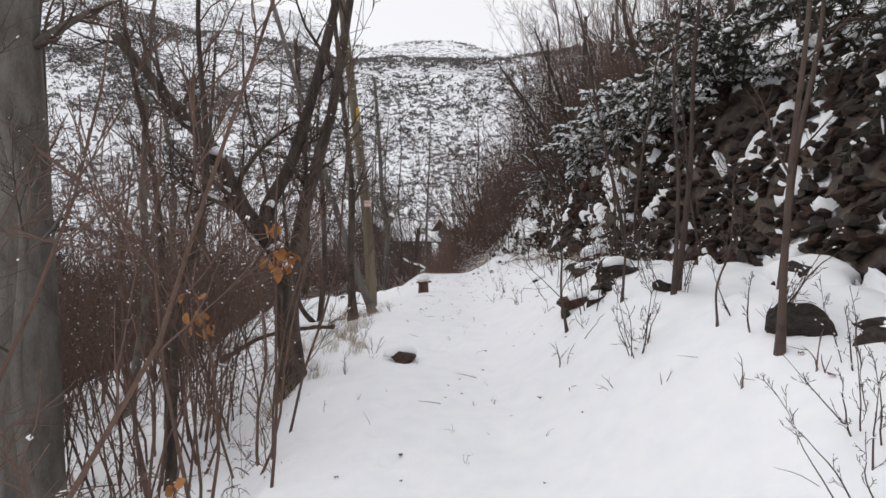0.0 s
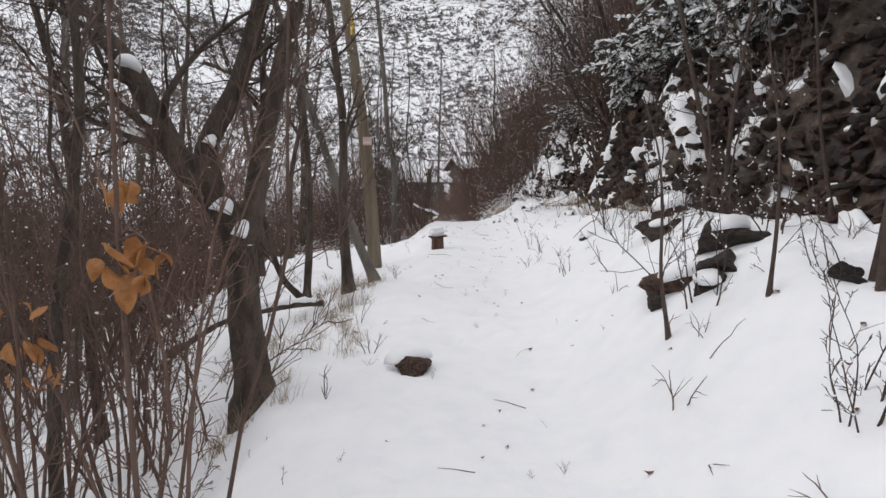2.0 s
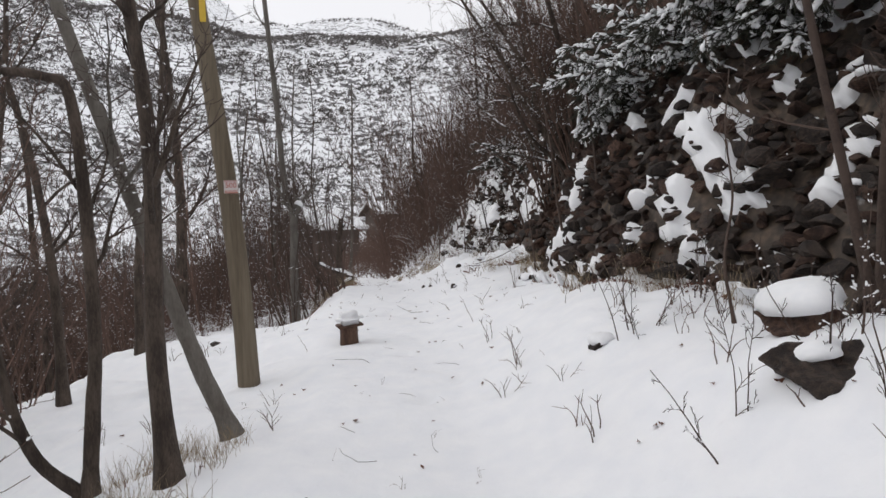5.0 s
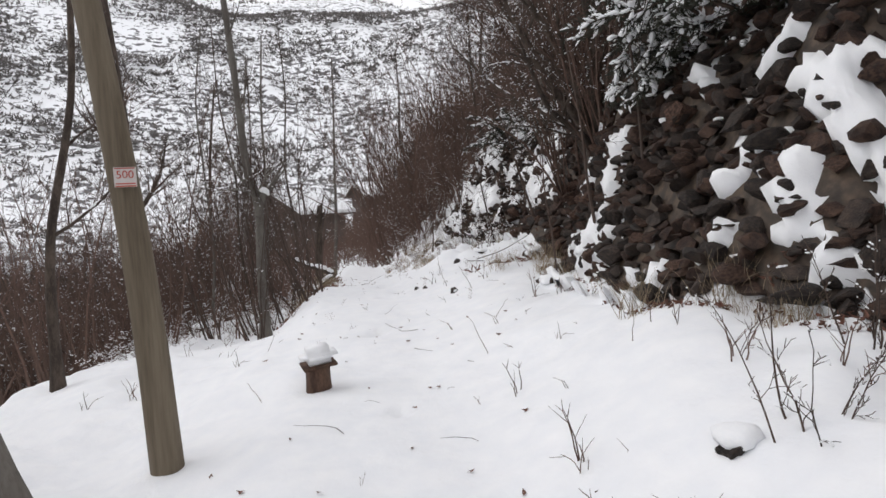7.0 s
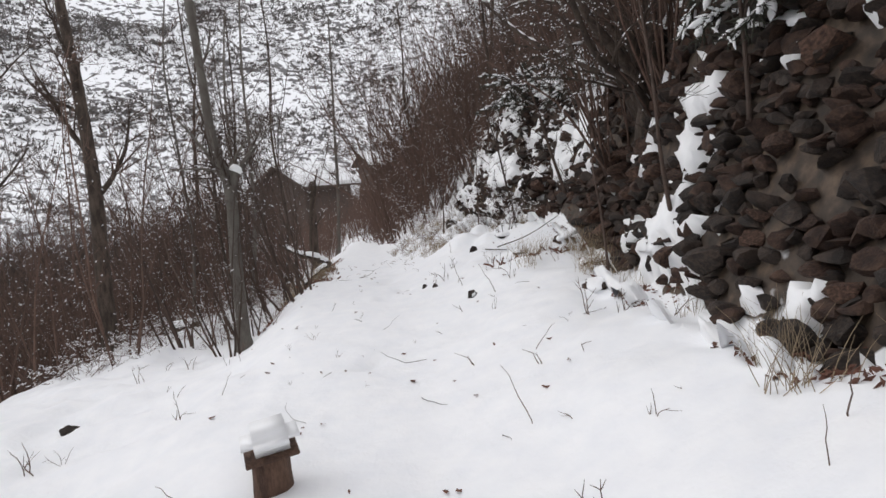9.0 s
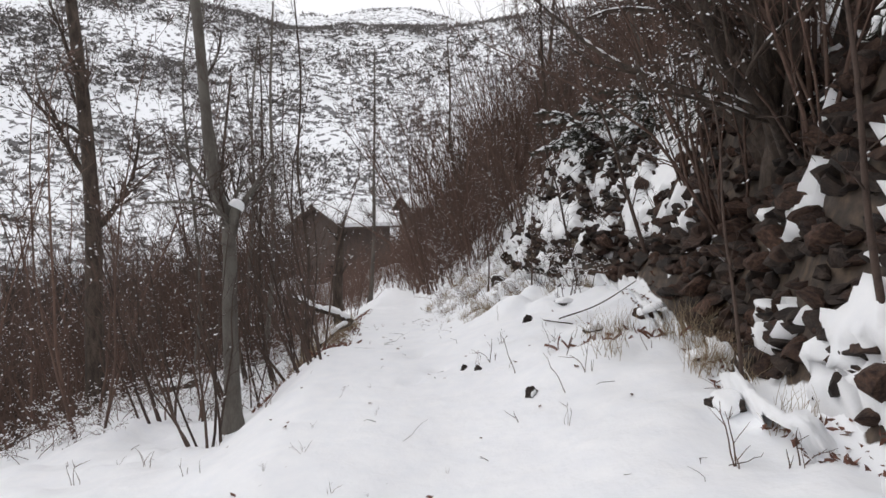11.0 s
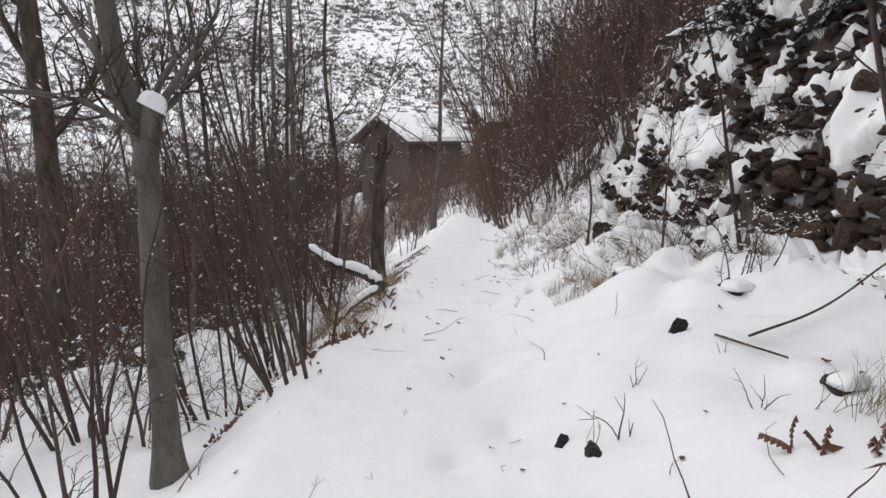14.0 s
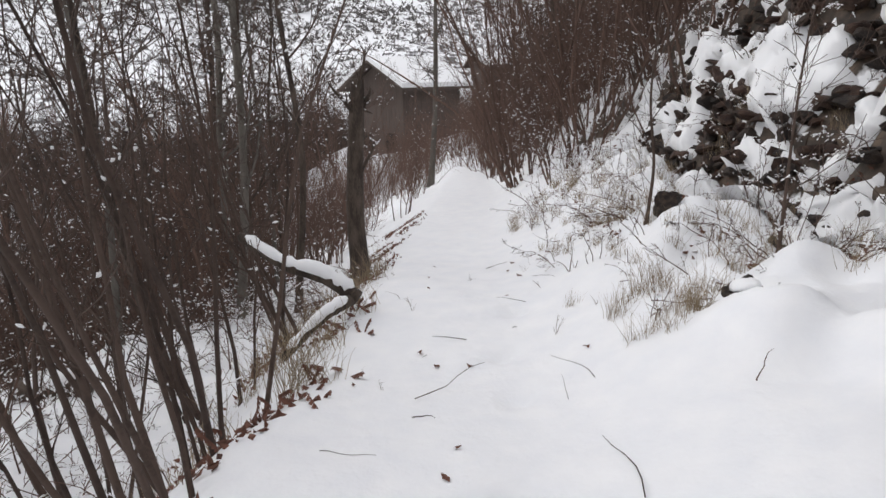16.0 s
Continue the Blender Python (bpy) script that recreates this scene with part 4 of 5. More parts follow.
log_thing("fallen_branch", [(-1.40, 7.95, lz(-1.40, 7.95) + 0.03), (-1.7, 7.75, lz(-1.7, 7.75) + 0.18), (-2.2, 7.45, lz(-2.2, 7.45) + 0.36), (-2.6, 7.2, lz(-2.6, 7.2) + 0.40)], 0.03, 0.045, BARK, "dark fallen branch with a line of snow", True, 2)
log_thing("fallen_log", [(-0.48, 18.25, lz(-0.48, 18.25) + 0.12), (-0.70, 18.28, 0.98), (-0.95, 18.3, 1.06), (-1.25, 18.4, 1.22)], 0.05, 0.03, BARK, "fallen tree trunk thick with snow leaning into the shrubs", True, 3)
log_thing("fallen_log", [(-0.52, 18.2, lz(-0.52, 18.2) + 0.12), (-0.66, 18.0, lz(-0.66, 18.0) + 0.12), (-0.86, 17.85, lz(-0.86, 17.85) + 0.06)], 0.035, 0.025, BARK, "short snow-covered stem lying at the path's edge", True, 4)
log_thing("snow_log", [(-3.3, 18.8, lz(-3.3, 18.8) + 0.06), (-2.7, 18.7, lz(-2.7, 18.7) + 0.07)], 0.09, 0.08, BARK, "dark log half covered with snow", True, 5)
log_thing("bank_stick", [(1.75, 15.9, lz(1.75, 15.9) + 0.03), (2.2, 16.1, lz(2.2, 16.1) + 0.06), (2.7, 16.4, lz(2.7, 16.4) + 0.08)], 0.007, 0.005, BARK, "thin dark stick lying on the snow", False, 6)
log_thing("bank_stick", [(1.62, 16.0, lz(1.62, 16.0) + 0.02), (1.80, 15.6, lz(1.80, 15.6) + 0.03)], 0.007, 0.005, BARK, "thin dark stick lying on the snow", False, 7)
make_tree("broken_stub", [(-0.88, 20.3, lz(-0.88, 20.3)), (-0.9, 20.3, lz(-0.88, 20.3) + 0.7), (-0.84, 20.3, lz(-0.88, 20.3) + 1.5), (-0.80, 20.3, lz(-0.88, 20.3) + 1.9)], 0.10, 0.06, 71, BARK,
          "broken-off dark tree stub plastered with snow", limbs=5, limb_length=0.6, depth=2, snow=0.5)

# a clump of leaning dark stems beside the path, and other hand-placed plants
for k, (x, y, size) in enumerate([(-0.62, 16.25, 1.15), (-0.95, 16.9, 1.2), (-1.5, 15.3, 0.9), (-0.95, 18.6, 1.0), (-1.7, 17.2, 1.25), (-2.3, 16.6, 1.2), (-1.4, 18.0, 1.2)]):
    s = make_shrub("hazel_clump", 80 + k, 7, 2.8, TWIG, "clump of dark leaning bare stems at the path's edge", lean=0.3, spread=0.22, radius=0.014, twigs=9, depth=2, snow=0.1, group="stem clumps", bias=(-0.22, 0.1))
    s.matrix_basis = Matrix.Translation((x, y, lz(x, y))) @ Matrix.Scale(size, 4)


def sapling_at(x, y, h, r, seed, lean=(0, 0), snow=0.1, mat=TWIG, limbs=9, length=0.55, label="thin bare sapling growing out of the snowy bank"):
    z = lz(x, y)
    rng = random.Random(seed)
    c = [(x, y, z)] + [(x + lean[0] * t + rng.uniform(-0.04, 0.04), y + lean[1] * t + rng.uniform(-0.04, 0.04), z + h * t) for t in (0.25, 0.5, 0.75, 1.0)]
    make_tree("sapling", c, r, r * 0.25, seed, mat, label, "sapling", limbs, length, 2, snow, 0.2, group="saplings on the bank", sides=7, twig_mat=mat)


for k, (x, y, h, r, lx) in enumerate([(1.06, 5.28, 1.3, 0.014, -0.1), (1.8, 4.75, 3.6, 0.026, 0.35), (1.72, 4.6, 3.2, 0.018, 0.1), (2.35, 4.3, 3.8, 0.028, 0.5), (1.45, 5.0, 1.6, 0.012, 0.0),
                                      (1.9, 7.0, 1.7, 0.014, 0.1), (2.3, 7.6, 3.6, 0.03, -0.7), (2.35, 7.65, 3.4, 0.026, 0.4), (2.0, 8.3, 1.5, 0.012, 0.0), (2.6, 12.0, 2.6, 0.018, -0.2),
                                      (2.35, 12.5, 2.4, 0.02, -0.3), (2.2, 13.4, 2.0, 0.014, -0.2), (1.9, 18.0, 1.6, 0.012, 0.1), (2.5, 17.9, 2.6, 0.02, -0.5), (1.45, 19.0, 1.7, 0.014, 0.0),
                                      (2.9, 16.6, 2.6, 0.026, -0.8), (1.7, 6.0, 1.2, 0.010, 0.1), (1.62, 2.97, 3.4, 0.020, 0.25), (1.6, 3.6, 0.9, 0.008, 0.1), (2.9, 6.9, 3.0, 0.02, -0.4)]):
    sapling_at(x, y, h, r, 700 + k, (lx, 0.05))
for k, (x, y) in enumerate([(1.75, 4.9), (1.3, 5.4), (2.0, 6.9), (1.7, 7.2), (2.3, 7.1), (1.9, 5.9), (1.55, 8.6), (2.2, 9.1), (1.25, 4.1), (1.7, 3.4), (2.3, 8.0), (1.55, 2.25), (1.4, 2.0), (1.75, 2.5), (1.3, 7.1), (1.5, 6.6), (2.4, 17.3), (2.9, 17.8), (3.4, 17.2), (3.2, 18.6), (2.2, 18.9), (3.8, 18.3), (2.1, 16.9), (2.7, 19.6)]):
    s = make_shrub("twiggy_bush", 900 + k, 6, 0.85, TWIG, "low bush of thin bare twigs on the snowy bank", lean=0.5, spread=0.2, radius=0.007, twigs=7, depth=2, snow=0.25, group="low bushes on the bank")
    s.matrix_basis = Matrix.Translation((x, y, lz(x, y))) @ Matrix.Scale(0.6 if y < 3 else 0.85, 4)

# a many-stemmed tree on top of the bank
mz = lz(3.2, 14.6)
make_tree("bank_tree", [(3.2, 14.6, mz), (3.15, 14.6, mz + 0.8), (3.3, 14.6, mz + 2.2), (3.4, 14.7, mz + 4.5)], 0.12, 0.04, 91, BARK, "many-stemmed dark tree on top of the bank with snowy limbs",
          limbs=16, limb_length=1.6, start=0.15, snow=0.35, up=0.02,
          more=[([(3.2, 14.6, mz), (2.8, 14.3, mz + 1.0), (2.1, 14.0, mz + 2.0), (1.4, 13.8, mz + 2.9)], 0.06, 0.015), ([(3.2, 14.8, mz), (2.7, 15.2, mz + 1.4), (2.0, 15.6, mz + 2.7), (1.4, 15.9, mz + 3.8)], 0.07, 0.015),
                ([(3.2, 14.6, mz), (2.9, 13.9, mz + 1.4), (2.4, 13.3, mz + 2.6), (1.9, 12.9, mz + 3.6)], 0.06, 0.015), ([(3.2, 14.6, mz), (2.9, 15.2, mz + 0.6), (2.3, 16.0, mz + 1.2), (1.7, 16.6, mz + 2.0)], 0.05, 0.012),
                ([(3.2, 14.6, mz), (2.9, 14.4, mz + 0.5), (2.4, 14.3, mz + 1.1), (1.9, 14.4, mz + 2.2)], 0.08, 0.02), ([(3.25, 14.6, mz), (3.6, 14.5, mz + 0.9), (3.9, 14.5, mz + 2.6), (4.0, 14.5, mz + 4.5)], 0.09, 0.03),
                ([(3.2, 14.5, mz), (2.8, 14.1, mz + 0.3), (2.3, 13.8, mz + 0.6), (1.9, 13.5, mz + 1.3)], 0.06, 0.015), ([(3.2, 14.7, mz), (3.0, 15.0, mz + 1.0), (2.7, 15.3, mz + 2.6), (2.6, 15.4, mz + 4.2)], 0.08, 0.03)])

# ---- evergreen bushes hanging over the rocks ----


def evergreen(at, seed, reach, count, out, label, snowy=0.5):
    """Drooping boughs with needle sprays and lumps of snow on their upper side."""
    at = Vector((at[0], at[1], max(at[2], lz(at[0], at[1]) - 0.05)))
    root = thing("evergreen_bush", at, label, "evergreen bush", "evergreens on the bank")
    rng = random.Random(seed)
    for b in range(count):
        a = rng.gauss(0, 0.75)
        d = Vector((out[0] * math.cos(a) - out[1] * math.sin(a), out[0] * math.sin(a) + out[1] * math.cos(a), rng.uniform(-0.15, 0.9)))
        L = reach * rng.uniform(0.55, 1.15)
        pts = wander(rng, Vector((rng.uniform(-0.25, 0.25), rng.uniform(-0.35, 0.35), rng.uniform(0.0, 0.6))), d, L, 9, 0.10, -0.085)
        V, F = [], []
        tube(V, F, pts, [0.016 * (1 - 0.08 * i) for i in range(10)], 4, cap=False)
        bough = link_mesh("bough", V, F, TWIG, root)
        NV, NF, SV, SF = [], [], [], []
        for s in range(66):
            k = rng.uniform(1.0, 8.99)
            i = int(k)
            p = pts[i].lerp(pts[i + 1], k - i)
            dd = (pts[i + 1] - pts[i]).normalized()
            w = side_way(rng, dd, rng.uniform(0.3, 1.1))
            w.z = w.z * 0.6 - 0.15
            q = wander(rng, p, w, rng.uniform(0.06, 0.20), 3, 0.2, -0.06)
            tube(NV, NF, q, [0.004, 0.006, 0.005, 0.001], 3, cap=False)
            for _ in range(3):
                r = q[rng.randint(0, 2)]
                t = r + Vector((rng.gauss(0, 0.035), rng.gauss(0, 0.035), rng.gauss(-0.01, 0.025)))
                tube(NV, NF, [r, t], [0.004, 0.001], 3, cap=False)
            if rng.random() < snowy:
                m = rng.choice((0.6, 0.8, 1.1, 1.7))
                e = (q[2] - q[0]) * rng.uniform(0.3, 0.7)
                c = q[rng.randint(0, 2)] + Vector((0, 0, 0.012 * m))
                tube(SV, SF, [c - e, c - e * 0.35 + Vector((0, 0, 0.004)), c + e * 0.4, c + e], [0.004 * m, 0.017 * m, 0.014 * m, 0.003], 5)
        tagged(link_mesh("foliage", NV, NF, NEEDLE, bough, label="dark green needle sprays"), kind="stuff")
        tagged(link_mesh("snow", SV, SF, SNOW, bough, smooth=True, label="snow lying on the sprays"), kind="stuff")
    return root


EVER = "dark evergreen bush drooping over the rocks, dusted with snow"
evergreen((3.05, 11.3, 2.75), 1, 1.15, 31, (-0.75, -0.65), EVER)
evergreen((3.5, 10.6, 3.2), 2, 1.2, 27, (-0.8, -0.6), EVER)
evergreen((3.2, 12.3, 2.9), 3, 1.1, 25, (-0.85, -0.3), EVER)
evergreen((4.4, 9.4, 4.2), 4, 1.4, 27, (-0.8, -0.6), EVER, 0.16)
evergreen((4.6, 7.3, 4.3), 5, 1.5, 27, (-0.7, -0.7), EVER, 0.16)
evergreen((4.4, 5.8, 3.9), 6, 1.4, 23, (-0.7, -0.7), EVER, 0.16)
evergreen((4.0, 8.3, 3.4), 7, 1.1, 21, (-0.8, -0.6), EVER, 0.16)
evergreen((3.7, 9.9, 3.3), 8, 1.0, 23, (-0.6, -0.8), EVER)
evergreen((4.3, 6.6, 3.5), 9, 1.1, 21, (-0.8, -0.5), EVER, 0.16)

DARK_EVER = "dark evergreen bush above the rocks with little snow"
evergreen((3.9, 4.6, 3.0), 10, 1.2, 21, (-0.7, -0.7), DARK_EVER, 0.14)
evergreen((4.6, 4.4, 4.4), 11, 1.5, 25, (-0.6, -0.8), DARK_EVER, 0.10)
evergreen((5.0, 5.6, 5.2), 12, 1.6, 25, (-0.7, -0.7), DARK_EVER, 0.10)
evergreen((4.0, 3.4, 3.2), 13, 1.2, 19, (-0.7, -0.7), DARK_EVER, 0.12)
evergreen((5.4, 7.6, 5.6), 14, 1.5, 23, (-0.8, -0.6), DARK_EVER, 0.12)
evergreen((3.3, 10.0, 3.4), 15, 1.0, 21, (-0.8, -0.6), EVER)
evergreen((3.5, 9.2, 3.5), 16, 1.1, 23, (-0.8, -0.6), EVER, 0.4)
evergreen((3.8, 8.5, 4.0), 17, 1.2, 21, (-0.8, -0.6), EVER, 0.3)
evergreen((4.2, 17.0, 3.6), 18, 1.1, 19, (-0.8, -0.5), DARK_EVER, 0.2)
evergreen((4.0, 19.0, 3.2), 19, 1.0, 19, (-0.8, -0.5), DARK_EVER, 0.2)
evergreen((3.4, 20.2, 2.7), 20, 0.8, 15, (-0.8, -0.5), DARK_EVER, 0.25)

# ---- leaves, grass and weeds ----


def leaf_twig(x, y, z, h, seed, spots):
    """A thin sapling that still holds a few dead leaves."""
    g = lz(x, y)
    rng = random.Random(seed)
    root = thing("leafy_sapling", (x, y, g), "thin sapling still holding bunches of orange dead leaves", "sapling", "saplings with dead leaves")
    pts = wander(rng, Vector((0, 0, -0.1)), Vector((0.02, 0, 1)), h, 9, 0.04, 0.02)
    V, F = [], []
    tube(V, F, pts, [0.011 * (1 - 0.08 * i) for i in range(10)], 5)
    link_mesh("stem", V, F, RED_TWIG, root)
    for sx, sy, sz, n in spots:
        tip = Vector((sx - x, sy - y, sz - g))
        k = min(range(10), key=lambda i: abs(pts[i].z - tip.z + 0.1))
        V, F = [], []
        tube(V, F, [pts[k], pts[k].lerp(tip, 0.5) + Vector((0, 0, 0.03)), tip], [0.005, 0.004, 0.002], 4)
        tw = link_mesh("twig", V, F, RED_TWIG, root)
        for _ in range(n):
            c = tip + Vector((rng.gauss(0, 0.035), rng.gauss(0, 0.03), rng.gauss(-0.02, 0.025)))
            ln, wd = rng.uniform(0.06, 0.10), rng.uniform(0.018, 0.030)
            LV, LF = [], []
            for i in range(7):
                t = i / 6
                half = wd * math.sin(math.pi * min(1, 0.06 + t * 0.94)) ** 0.8
                curl = 0.018 * math.sin(t * 3 + c.x * 40)
                for e, lift in ((-1, 0.008), (0, 0), (1, 0.008)):
                    LV.append(Vector((e * half, t * ln, lift * math.sin(math.pi * t) + curl)))
            for i in range(6):
                for j in range(2):
                    a = i * 3 + j
                    LF.append((a, a + 1, a + 4, a + 3))
            m = Matrix.Translation(c) @ Euler((rng.uniform(-2.2, -0.8), rng.uniform(-0.6, 0.6), rng.uniform(0, 6.28))).to_matrix().to_4x4()
            link_mesh("leaf", [m @ v for v in LV], LF, LEAF, tw)


leaf_twig(-0.98, 3.5, 1.5, 2.6, 1, [(-0.87, 3.46, 1.50, 7), (-0.93, 3.5, 1.46, 5), (-0.98, 3.55, 1.66, 4), (-0.82, 3.44, 1.47, 3)])
leaf_twig(-1.72, 4.1, 1.07, 2.0, 2, [(-1.65, 4.1, 1.10, 6), (-1.62, 4.08, 1.0, 5), (-1.7, 4.12, 1.22, 3)])
leaf_twig(-1.35, 2.9, 0.4, 1.2, 3, [(-1.3, 2.9, 0.42, 4), (-1.2, 2.85, 0.35, 3)])


def tuft_mesh(seed, n, h, spread, w=0.0022):
    rng = random.Random(seed)
    V, F = [], []
    for _ in range(n):
        a = rng.uniform(0, 6.28)
        p = Vector((rng.gauss(0, spread), rng.gauss(0, spread), -0.03))
        d = Vector((math.cos(a) * 0.5 * rng.random(), math.sin(a) * 0.5 * rng.random(), 1))
        q = wander(rng, p, d, h * rng.uniform(0.4, 1.1), 4, 0.14, -0.10)
        tube(V, F, q, [w, w * 0.9, w * 0.7, w * 0.5, w * 0.25], 3, cap=False)
    me = bpy.data.meshes.new("grass_tuft")
    me.from_pydata([tuple(v) for v in V], [], F)
    me.materials.append(GRASS)
    me.update()
    return me


TUFTS = [tuft_mesh(600 + k, 34, 0.34, 0.07) for k in range(5)]
rt = random.Random(77)
spots = []
for _ in range(120):
    spots.append((rt.uniform(1.15, 2.9), rt.uniform(17.3, 22.5), 0.6))
for _ in range(40):
    y = rt.uniform(5.5, 9.0)
    spots.append((rt.uniform(-1.6, -0.85), y, 0.6))
for _ in range(70):
    y = rt.uniform(17.2, 22.5)
    spots.append((rt.uniform(0.8, 1.7) - max(0, y - 20) * 0.12, y, 0.45))
for _ in range(26):
    spots.append((rt.uniform(-1.3, -0.5), rt.uniform(17.0, 20), 0.9))
for _ in range(26):
    y = rt.uniform(8, 15)
    spots.append((float(wall_foot(y)) - rt.uniform(0.0, 0.35), y, 0.8))
for _ in range(10):
    spots.append((rt.uniform(1.7, 2.5), rt.uniform(13.5, 15.5), 0.8))
for x, y, s in spots:
    o = new("grass_tuft", rt.choice(TUFTS))
    s *= rt.uniform(0.7, 1.3)
    o.matrix_basis = Matrix.LocRotScale((x, y, lz(x, y)), Euler((0, 0, rt.uniform(0, 6.28))), (s, s, s))
    tagged(o, "tuft of dry straw-coloured grass poking through the snow", "grass", "dry grass tufts")


def weed_mesh(seed):
    rng = random.Random(seed)
    V, F = [], []
    for _ in range(rng.randint(1, 3)):
        a = rng.uniform(0, 6.28)
        q = wander(rng, Vector((rng.gauss(0, 0.02), rng.gauss(0, 0.02), -0.04)), Vector((math.cos(a) * 0.7 * rng.random(), math.sin(a) * 0.7 * rng.random(), 1)), rng.uniform(0.1, 0.34), 6, 0.16, -0.04)
        tube(V, F, q, [0.0035, 0.0032, 0.003, 0.0026, 0.0022, 0.0018, 0.001], 4, cap=False)
        for _ in range(rng.randint(0, 3)):
            i = rng.randint(2, 5)
            s = wander(rng, q[i], side_way(rng, (q[i] - q[i - 1]).normalized(), 0.7), rng.uniform(0.03, 0.12), 3, 0.1, 0)
            tube(V, F, s, [0.002, 0.0018, 0.0014, 0.0008], 3, cap=False)
    me = bpy.data.meshes.new("weed_stalk")
    me.from_pydata([tuple(v) for v in V], [], F)
    me.materials.append(RED_TWIG)
    me.update()
    return me


WEEDS = [weed_mesh(650 + k) for k in range(10)]
for k in range(230):
    y = rt.uniform(2.2, 20)
    x = rt.choice((rt.uniform(0.6, 2.2), rt.uniform(0.6, 2.2), rt.uniform(-0.9, 0.6), rt.uniform(-2.4, -0.7)))
    o = new("weed_stalk", rt.choice(WEEDS))
    s = rt.uniform(0.6, 1.3) if abs(x) > 0.7 else rt.uniform(0.2, 0.5)
    o.matrix_basis = Matrix.LocRotScale((x, y, lz(x, y)), Euler((0, 0, rt.uniform(0, 6.28))), (s, s, s))
    tagged(o, "thin brown weed stalk sticking out of the snow", "weed", "weed stalks")


def fern(x, y, seed):
    z = lz(x, y)
    root = thing("withered_fern", (x, y, z), "withered red-brown fern fronds standing in the snow", "fern", "withered ferns")
    rng = random.Random(seed)
    for _ in range(6):
        a = rng.uniform(0, 6.28)
        q = wander(rng, Vector((rng.gauss(0, 0.08), rng.gauss(0, 0.04), -0.02)), Vector((math.cos(a), math.sin(a) * 0.5, 0.9)), rng.uniform(0.07, 0.14), 6, 0.1, -0.05)
        V, F = [], []
        tube(V, F, q, [0.003] * 6 + [0.001], 3)
        for i in range(1, 7):
            for e in (-1, 1):
                s = (q[i] - q[i - 1]).normalized().cross(Vector((0, 0, 1))) * e * 0.018
                o = len(V)
                V += [q[i - 1], q[i] + Vector((0, 0, -0.004)), q[i] + s + Vector((0, 0, -0.022)), q[i - 1] + s * 0.6 + Vector((0, 0, -0.012))]
                F.append((o, o + 1, o + 2, o + 3))
        link_mesh("frond", V, F, FERN, root)


for k, (x, y) in enumerate([(1.60, 14.85), (1.72, 14.75), (1.85, 14.7), (2.1, 15.1), (2.25, 14.6), (-0.52, 17.2), (-0.6, 17.0), (-0.5, 17.45), (-0.68, 16.85), (-0.55, 18.3), (-0.62, 18.7), (-0.5, 18.0), (-0.58, 17.3), (-0.7, 19.3)]):
    fern(x, y, 30 + k)

# ---- the cabins beyond the thicket ----


def cabin(cx, y0, half, depth, ridge, eave, turn, label):
    g = min(lz(cx, y0), lz(cx - half, y0), lz(cx + half, y0), lz(cx, y0 + depth)) - 0.3
    root = thing("cabin", (cx, y0, g), label, "house", "cabins")
    root.matrix_basis = pose(cx, y0, g, 0, 0, turn)
    r, e = ridge - g, eave - g
    V = [(-half + 0.25, 0, 0), (half - 0.25, 0, 0), (half - 0.25, 0, e), (0, 0, r - 0.1), (-half + 0.25, 0, e)]
    V = V + [(x, depth, z) for x, _, z in V]
    F = [(0, 1, 2, 3, 4), (9, 8, 7, 6, 5), (1, 6, 7, 2), (0, 4, 9, 5), (5, 6, 1, 0), (2, 7, 8, 3), (3, 8, 9, 4)]
    link_mesh("wall", V, F, PLANK, root, smooth=False)
    for s in (-1, 1):
        for name, mat, lo, hi in (("roof", PLANK, 0.0, 0.12), ("roof_snow", SNOW, 0.124, 0.34)):
            drop = (r - e) / half
            P = [(0, -0.5, r + lo), (s * (half + 0.25), -0.5, e - 0.25 * drop + lo), (s * (half + 0.25), -0.5, e - 0.25 * drop + hi), (0, -0.5, r + hi)]
            P = P + [(x, depth + 0.5, z) for x, _, z in P]
            link_mesh(name, P, [(0, 1, 2, 3), (7, 6, 5, 4), (0, 4, 5, 1), (1, 5, 6, 2), (2, 6, 7, 3), (3, 7, 4, 0)], mat, root, smooth=False)
    for k in range(2):
        w, x = 0.7, (-1.2, 0.6)[k]
        P = [(x, -0.04, 1.1), (x + w, -0.04, 1.1), (x + w, -0.04, 2.0), (x, -0.04, 2.0), (x, 0.02, 1.1), (x + w, 0.02, 1.1), (x + w, 0.02, 2.0), (x, 0.02, 2.0)]
        link_mesh("window", P, [(0, 1, 2, 3), (7, 6, 5, 4), (0, 4, 5, 1), (1, 5, 6, 2), (2, 6, 7, 3), (3, 7, 4, 0)], DARK_ROCK, root, smooth=False)
    return root


cabin(-4.9, 45.8, 2.1, 4.2, 3.3, 2.1, -38, "dark wooden cabin with a snow-covered gable roof")
cabin(0.1, 64.0, 1.5, 2.6, 4.5, 3.55, -62, "small dark cabin with a snowy roof behind the trees")

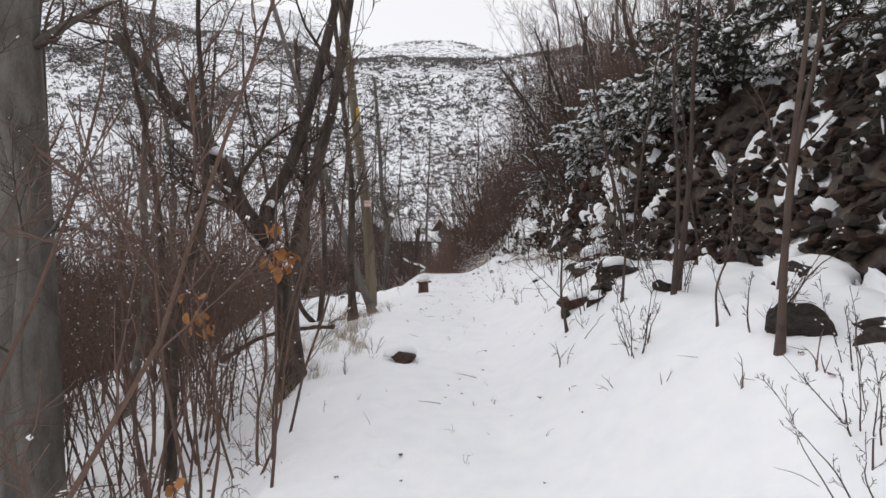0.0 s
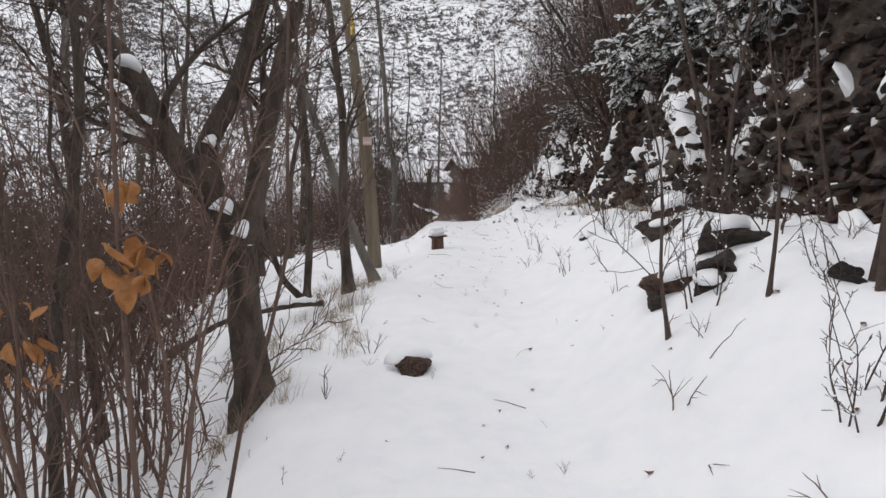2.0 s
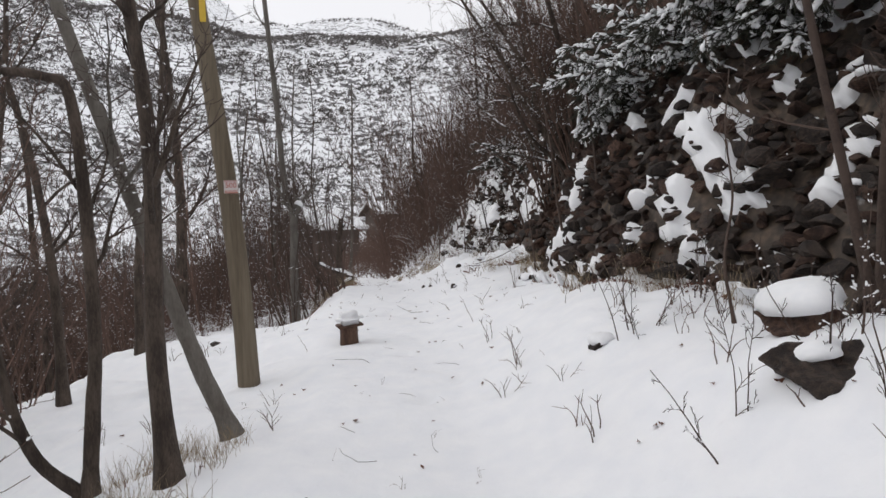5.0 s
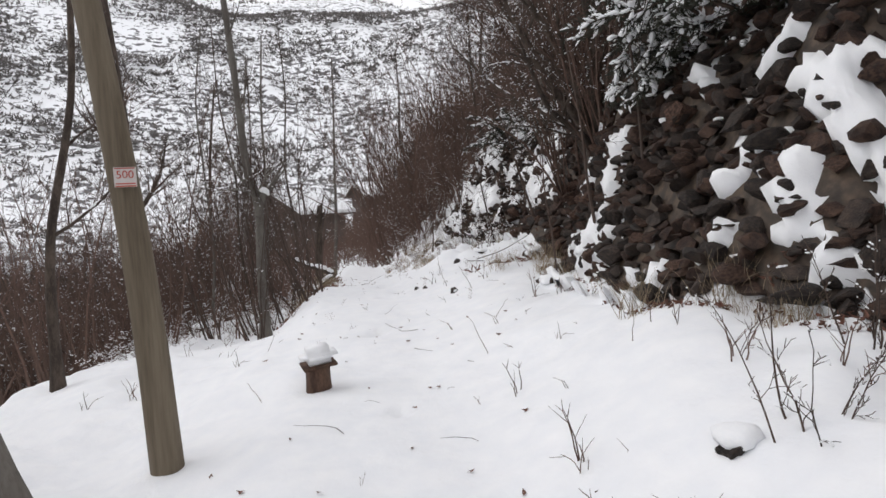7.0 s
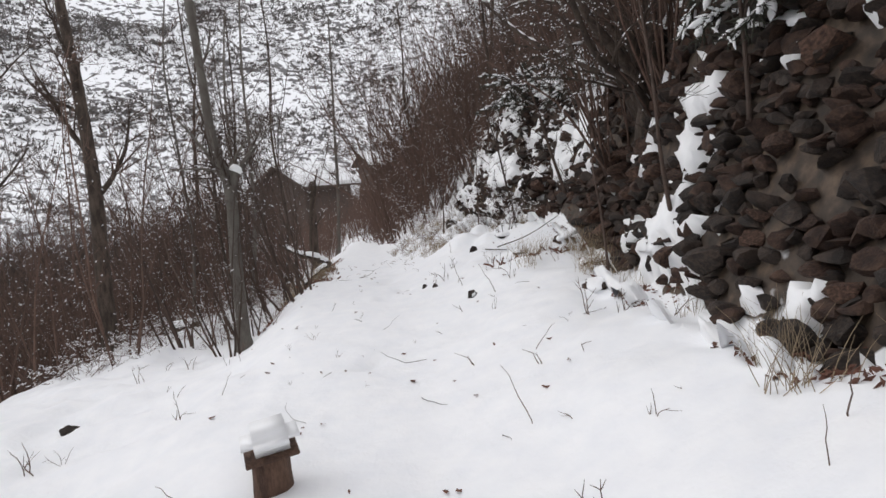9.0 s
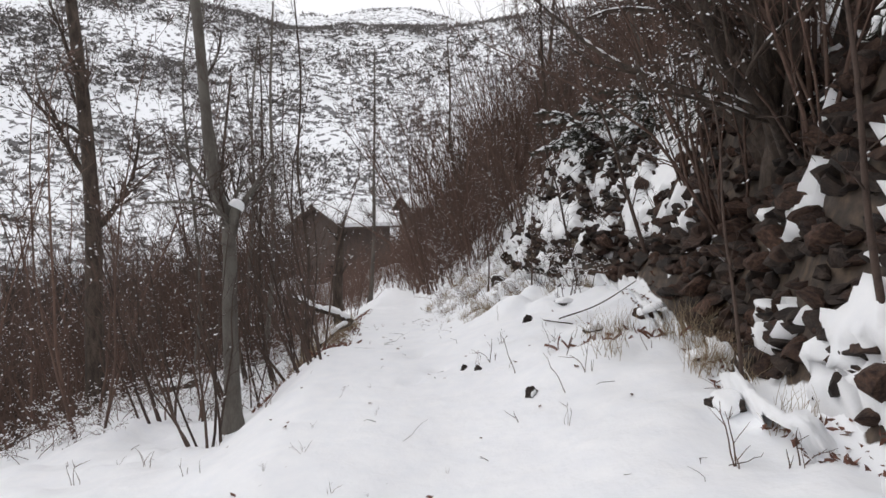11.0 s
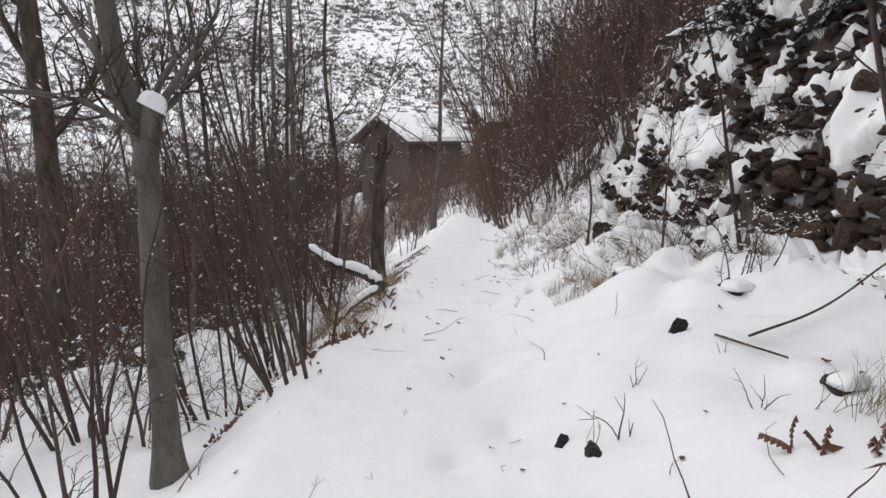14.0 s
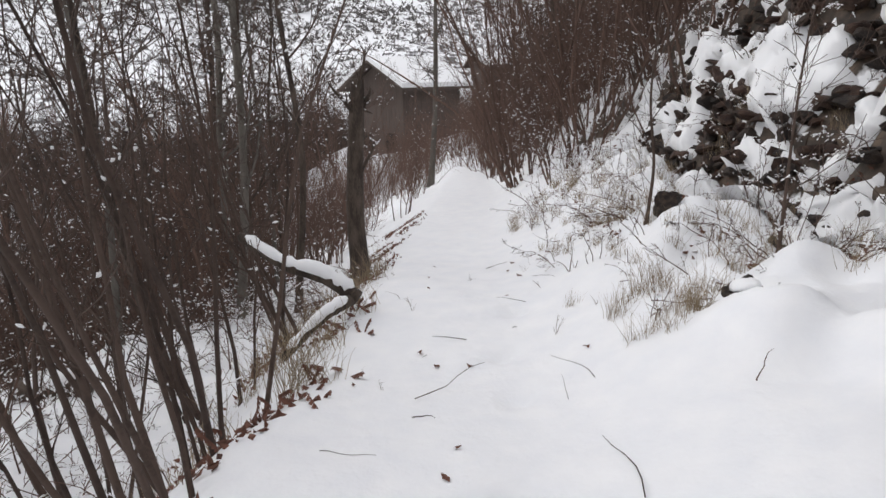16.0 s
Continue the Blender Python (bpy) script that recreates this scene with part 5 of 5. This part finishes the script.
# snow lodged in the fork of the old tree
for x, y, z, a, b, c in [(-1.60, 5.93, 1.49, 0.16, 0.15, 0.30), (-1.48, 5.90, 1.34, 0.09, 0.11, 0.34), (-2.2, 6.02, 2.43, 0.2, 0.14, 0.2), (-1.66, 5.92, 1.92, 0.09, 0.10, 0.2)]:
    o = new("snow_lump", CAPS[2])
    o.matrix_basis = Matrix.LocRotScale((x, y, z), Euler((0, 0.5, 1.0)), (a, b, c))
    tagged(o, "lump of snow lodged in the forked tree", "snow", "snow lumps in the tree")
o = new("snow_lump", CAPS[3])
o.matrix_basis = Matrix.LocRotScale((-1.34, 16.06, 2.37), Euler((0, 0.5, 0.3)), (0.13, 0.12, 0.26))
tagged(o, "lump of snow on the snapped limb", "snow", "snow lumps in the tree")

# small twigs and leaf scraps lying on the snow


def litter_mesh(seed):
    rng = random.Random(seed)
    V, F = [], []
    a = rng.uniform(0, 6.28)
    q = wander(rng, Vector((0, 0, 0.004)), Vector((math.cos(a), math.sin(a), 0.12)), rng.uniform(0.05, 0.4), 5, 0.22, -0.01)
    q = [Vector((p.x, p.y, abs(p.z) * 0.6 + 0.002)) for p in q]
    tube(V, F, q, [0.0022, 0.0022, 0.002, 0.0018, 0.0015, 0.0008], 4)
    me = bpy.data.meshes.new("fallen_twig")
    me.from_pydata([tuple(v) for v in V], [], F)
    me.materials.append(TWIG)
    me.update()
    return me


def scrap_mesh(seed):
    rng = random.Random(seed)
    V, F = [], []
    n = 7
    V.append((0, 0, 0.008))
    for i in range(n):
        w = 6.283 * i / n
        r = rng.uniform(0.010, 0.026)
        V.append((r * math.cos(w), r * math.sin(w) * 0.6, rng.uniform(-0.004, 0.014)))
    for i in range(n):
        F.append((0, 1 + i, 1 + (i + 1) % n))
    me = bpy.data.meshes.new("leaf_scrap")
    me.from_pydata(V, [], F)
    me.materials.append(FERN)
    me.update()
    return me


LITTER = [litter_mesh(800 + k) for k in range(8)]
SCRAPS = [scrap_mesh(820 + k) for k in range(5)]
rl = random.Random(31)
for k in range(200):
    y = rl.uniform(2.0, 20)
    x = rl.gauss(0.4, 0.9)
    if abs(x - 0.3) > 2.2:
        continue
    twig = k % 3 == 0
    o = new("fallen_twig" if twig else "leaf_scrap", rl.choice(LITTER if twig else SCRAPS))
    s = rl.uniform(0.6, 1.2)
    o.matrix_basis = Matrix.LocRotScale((x, y, lz(x, y) + 0.006), Euler((0, 0, rl.uniform(0, 6.28))), (s, s, s))
    tagged(o, "thin brown twig lying on the snow" if twig else "dead leaf scrap lying on the snow", "twig" if twig else "leaf", "litter on the snow")
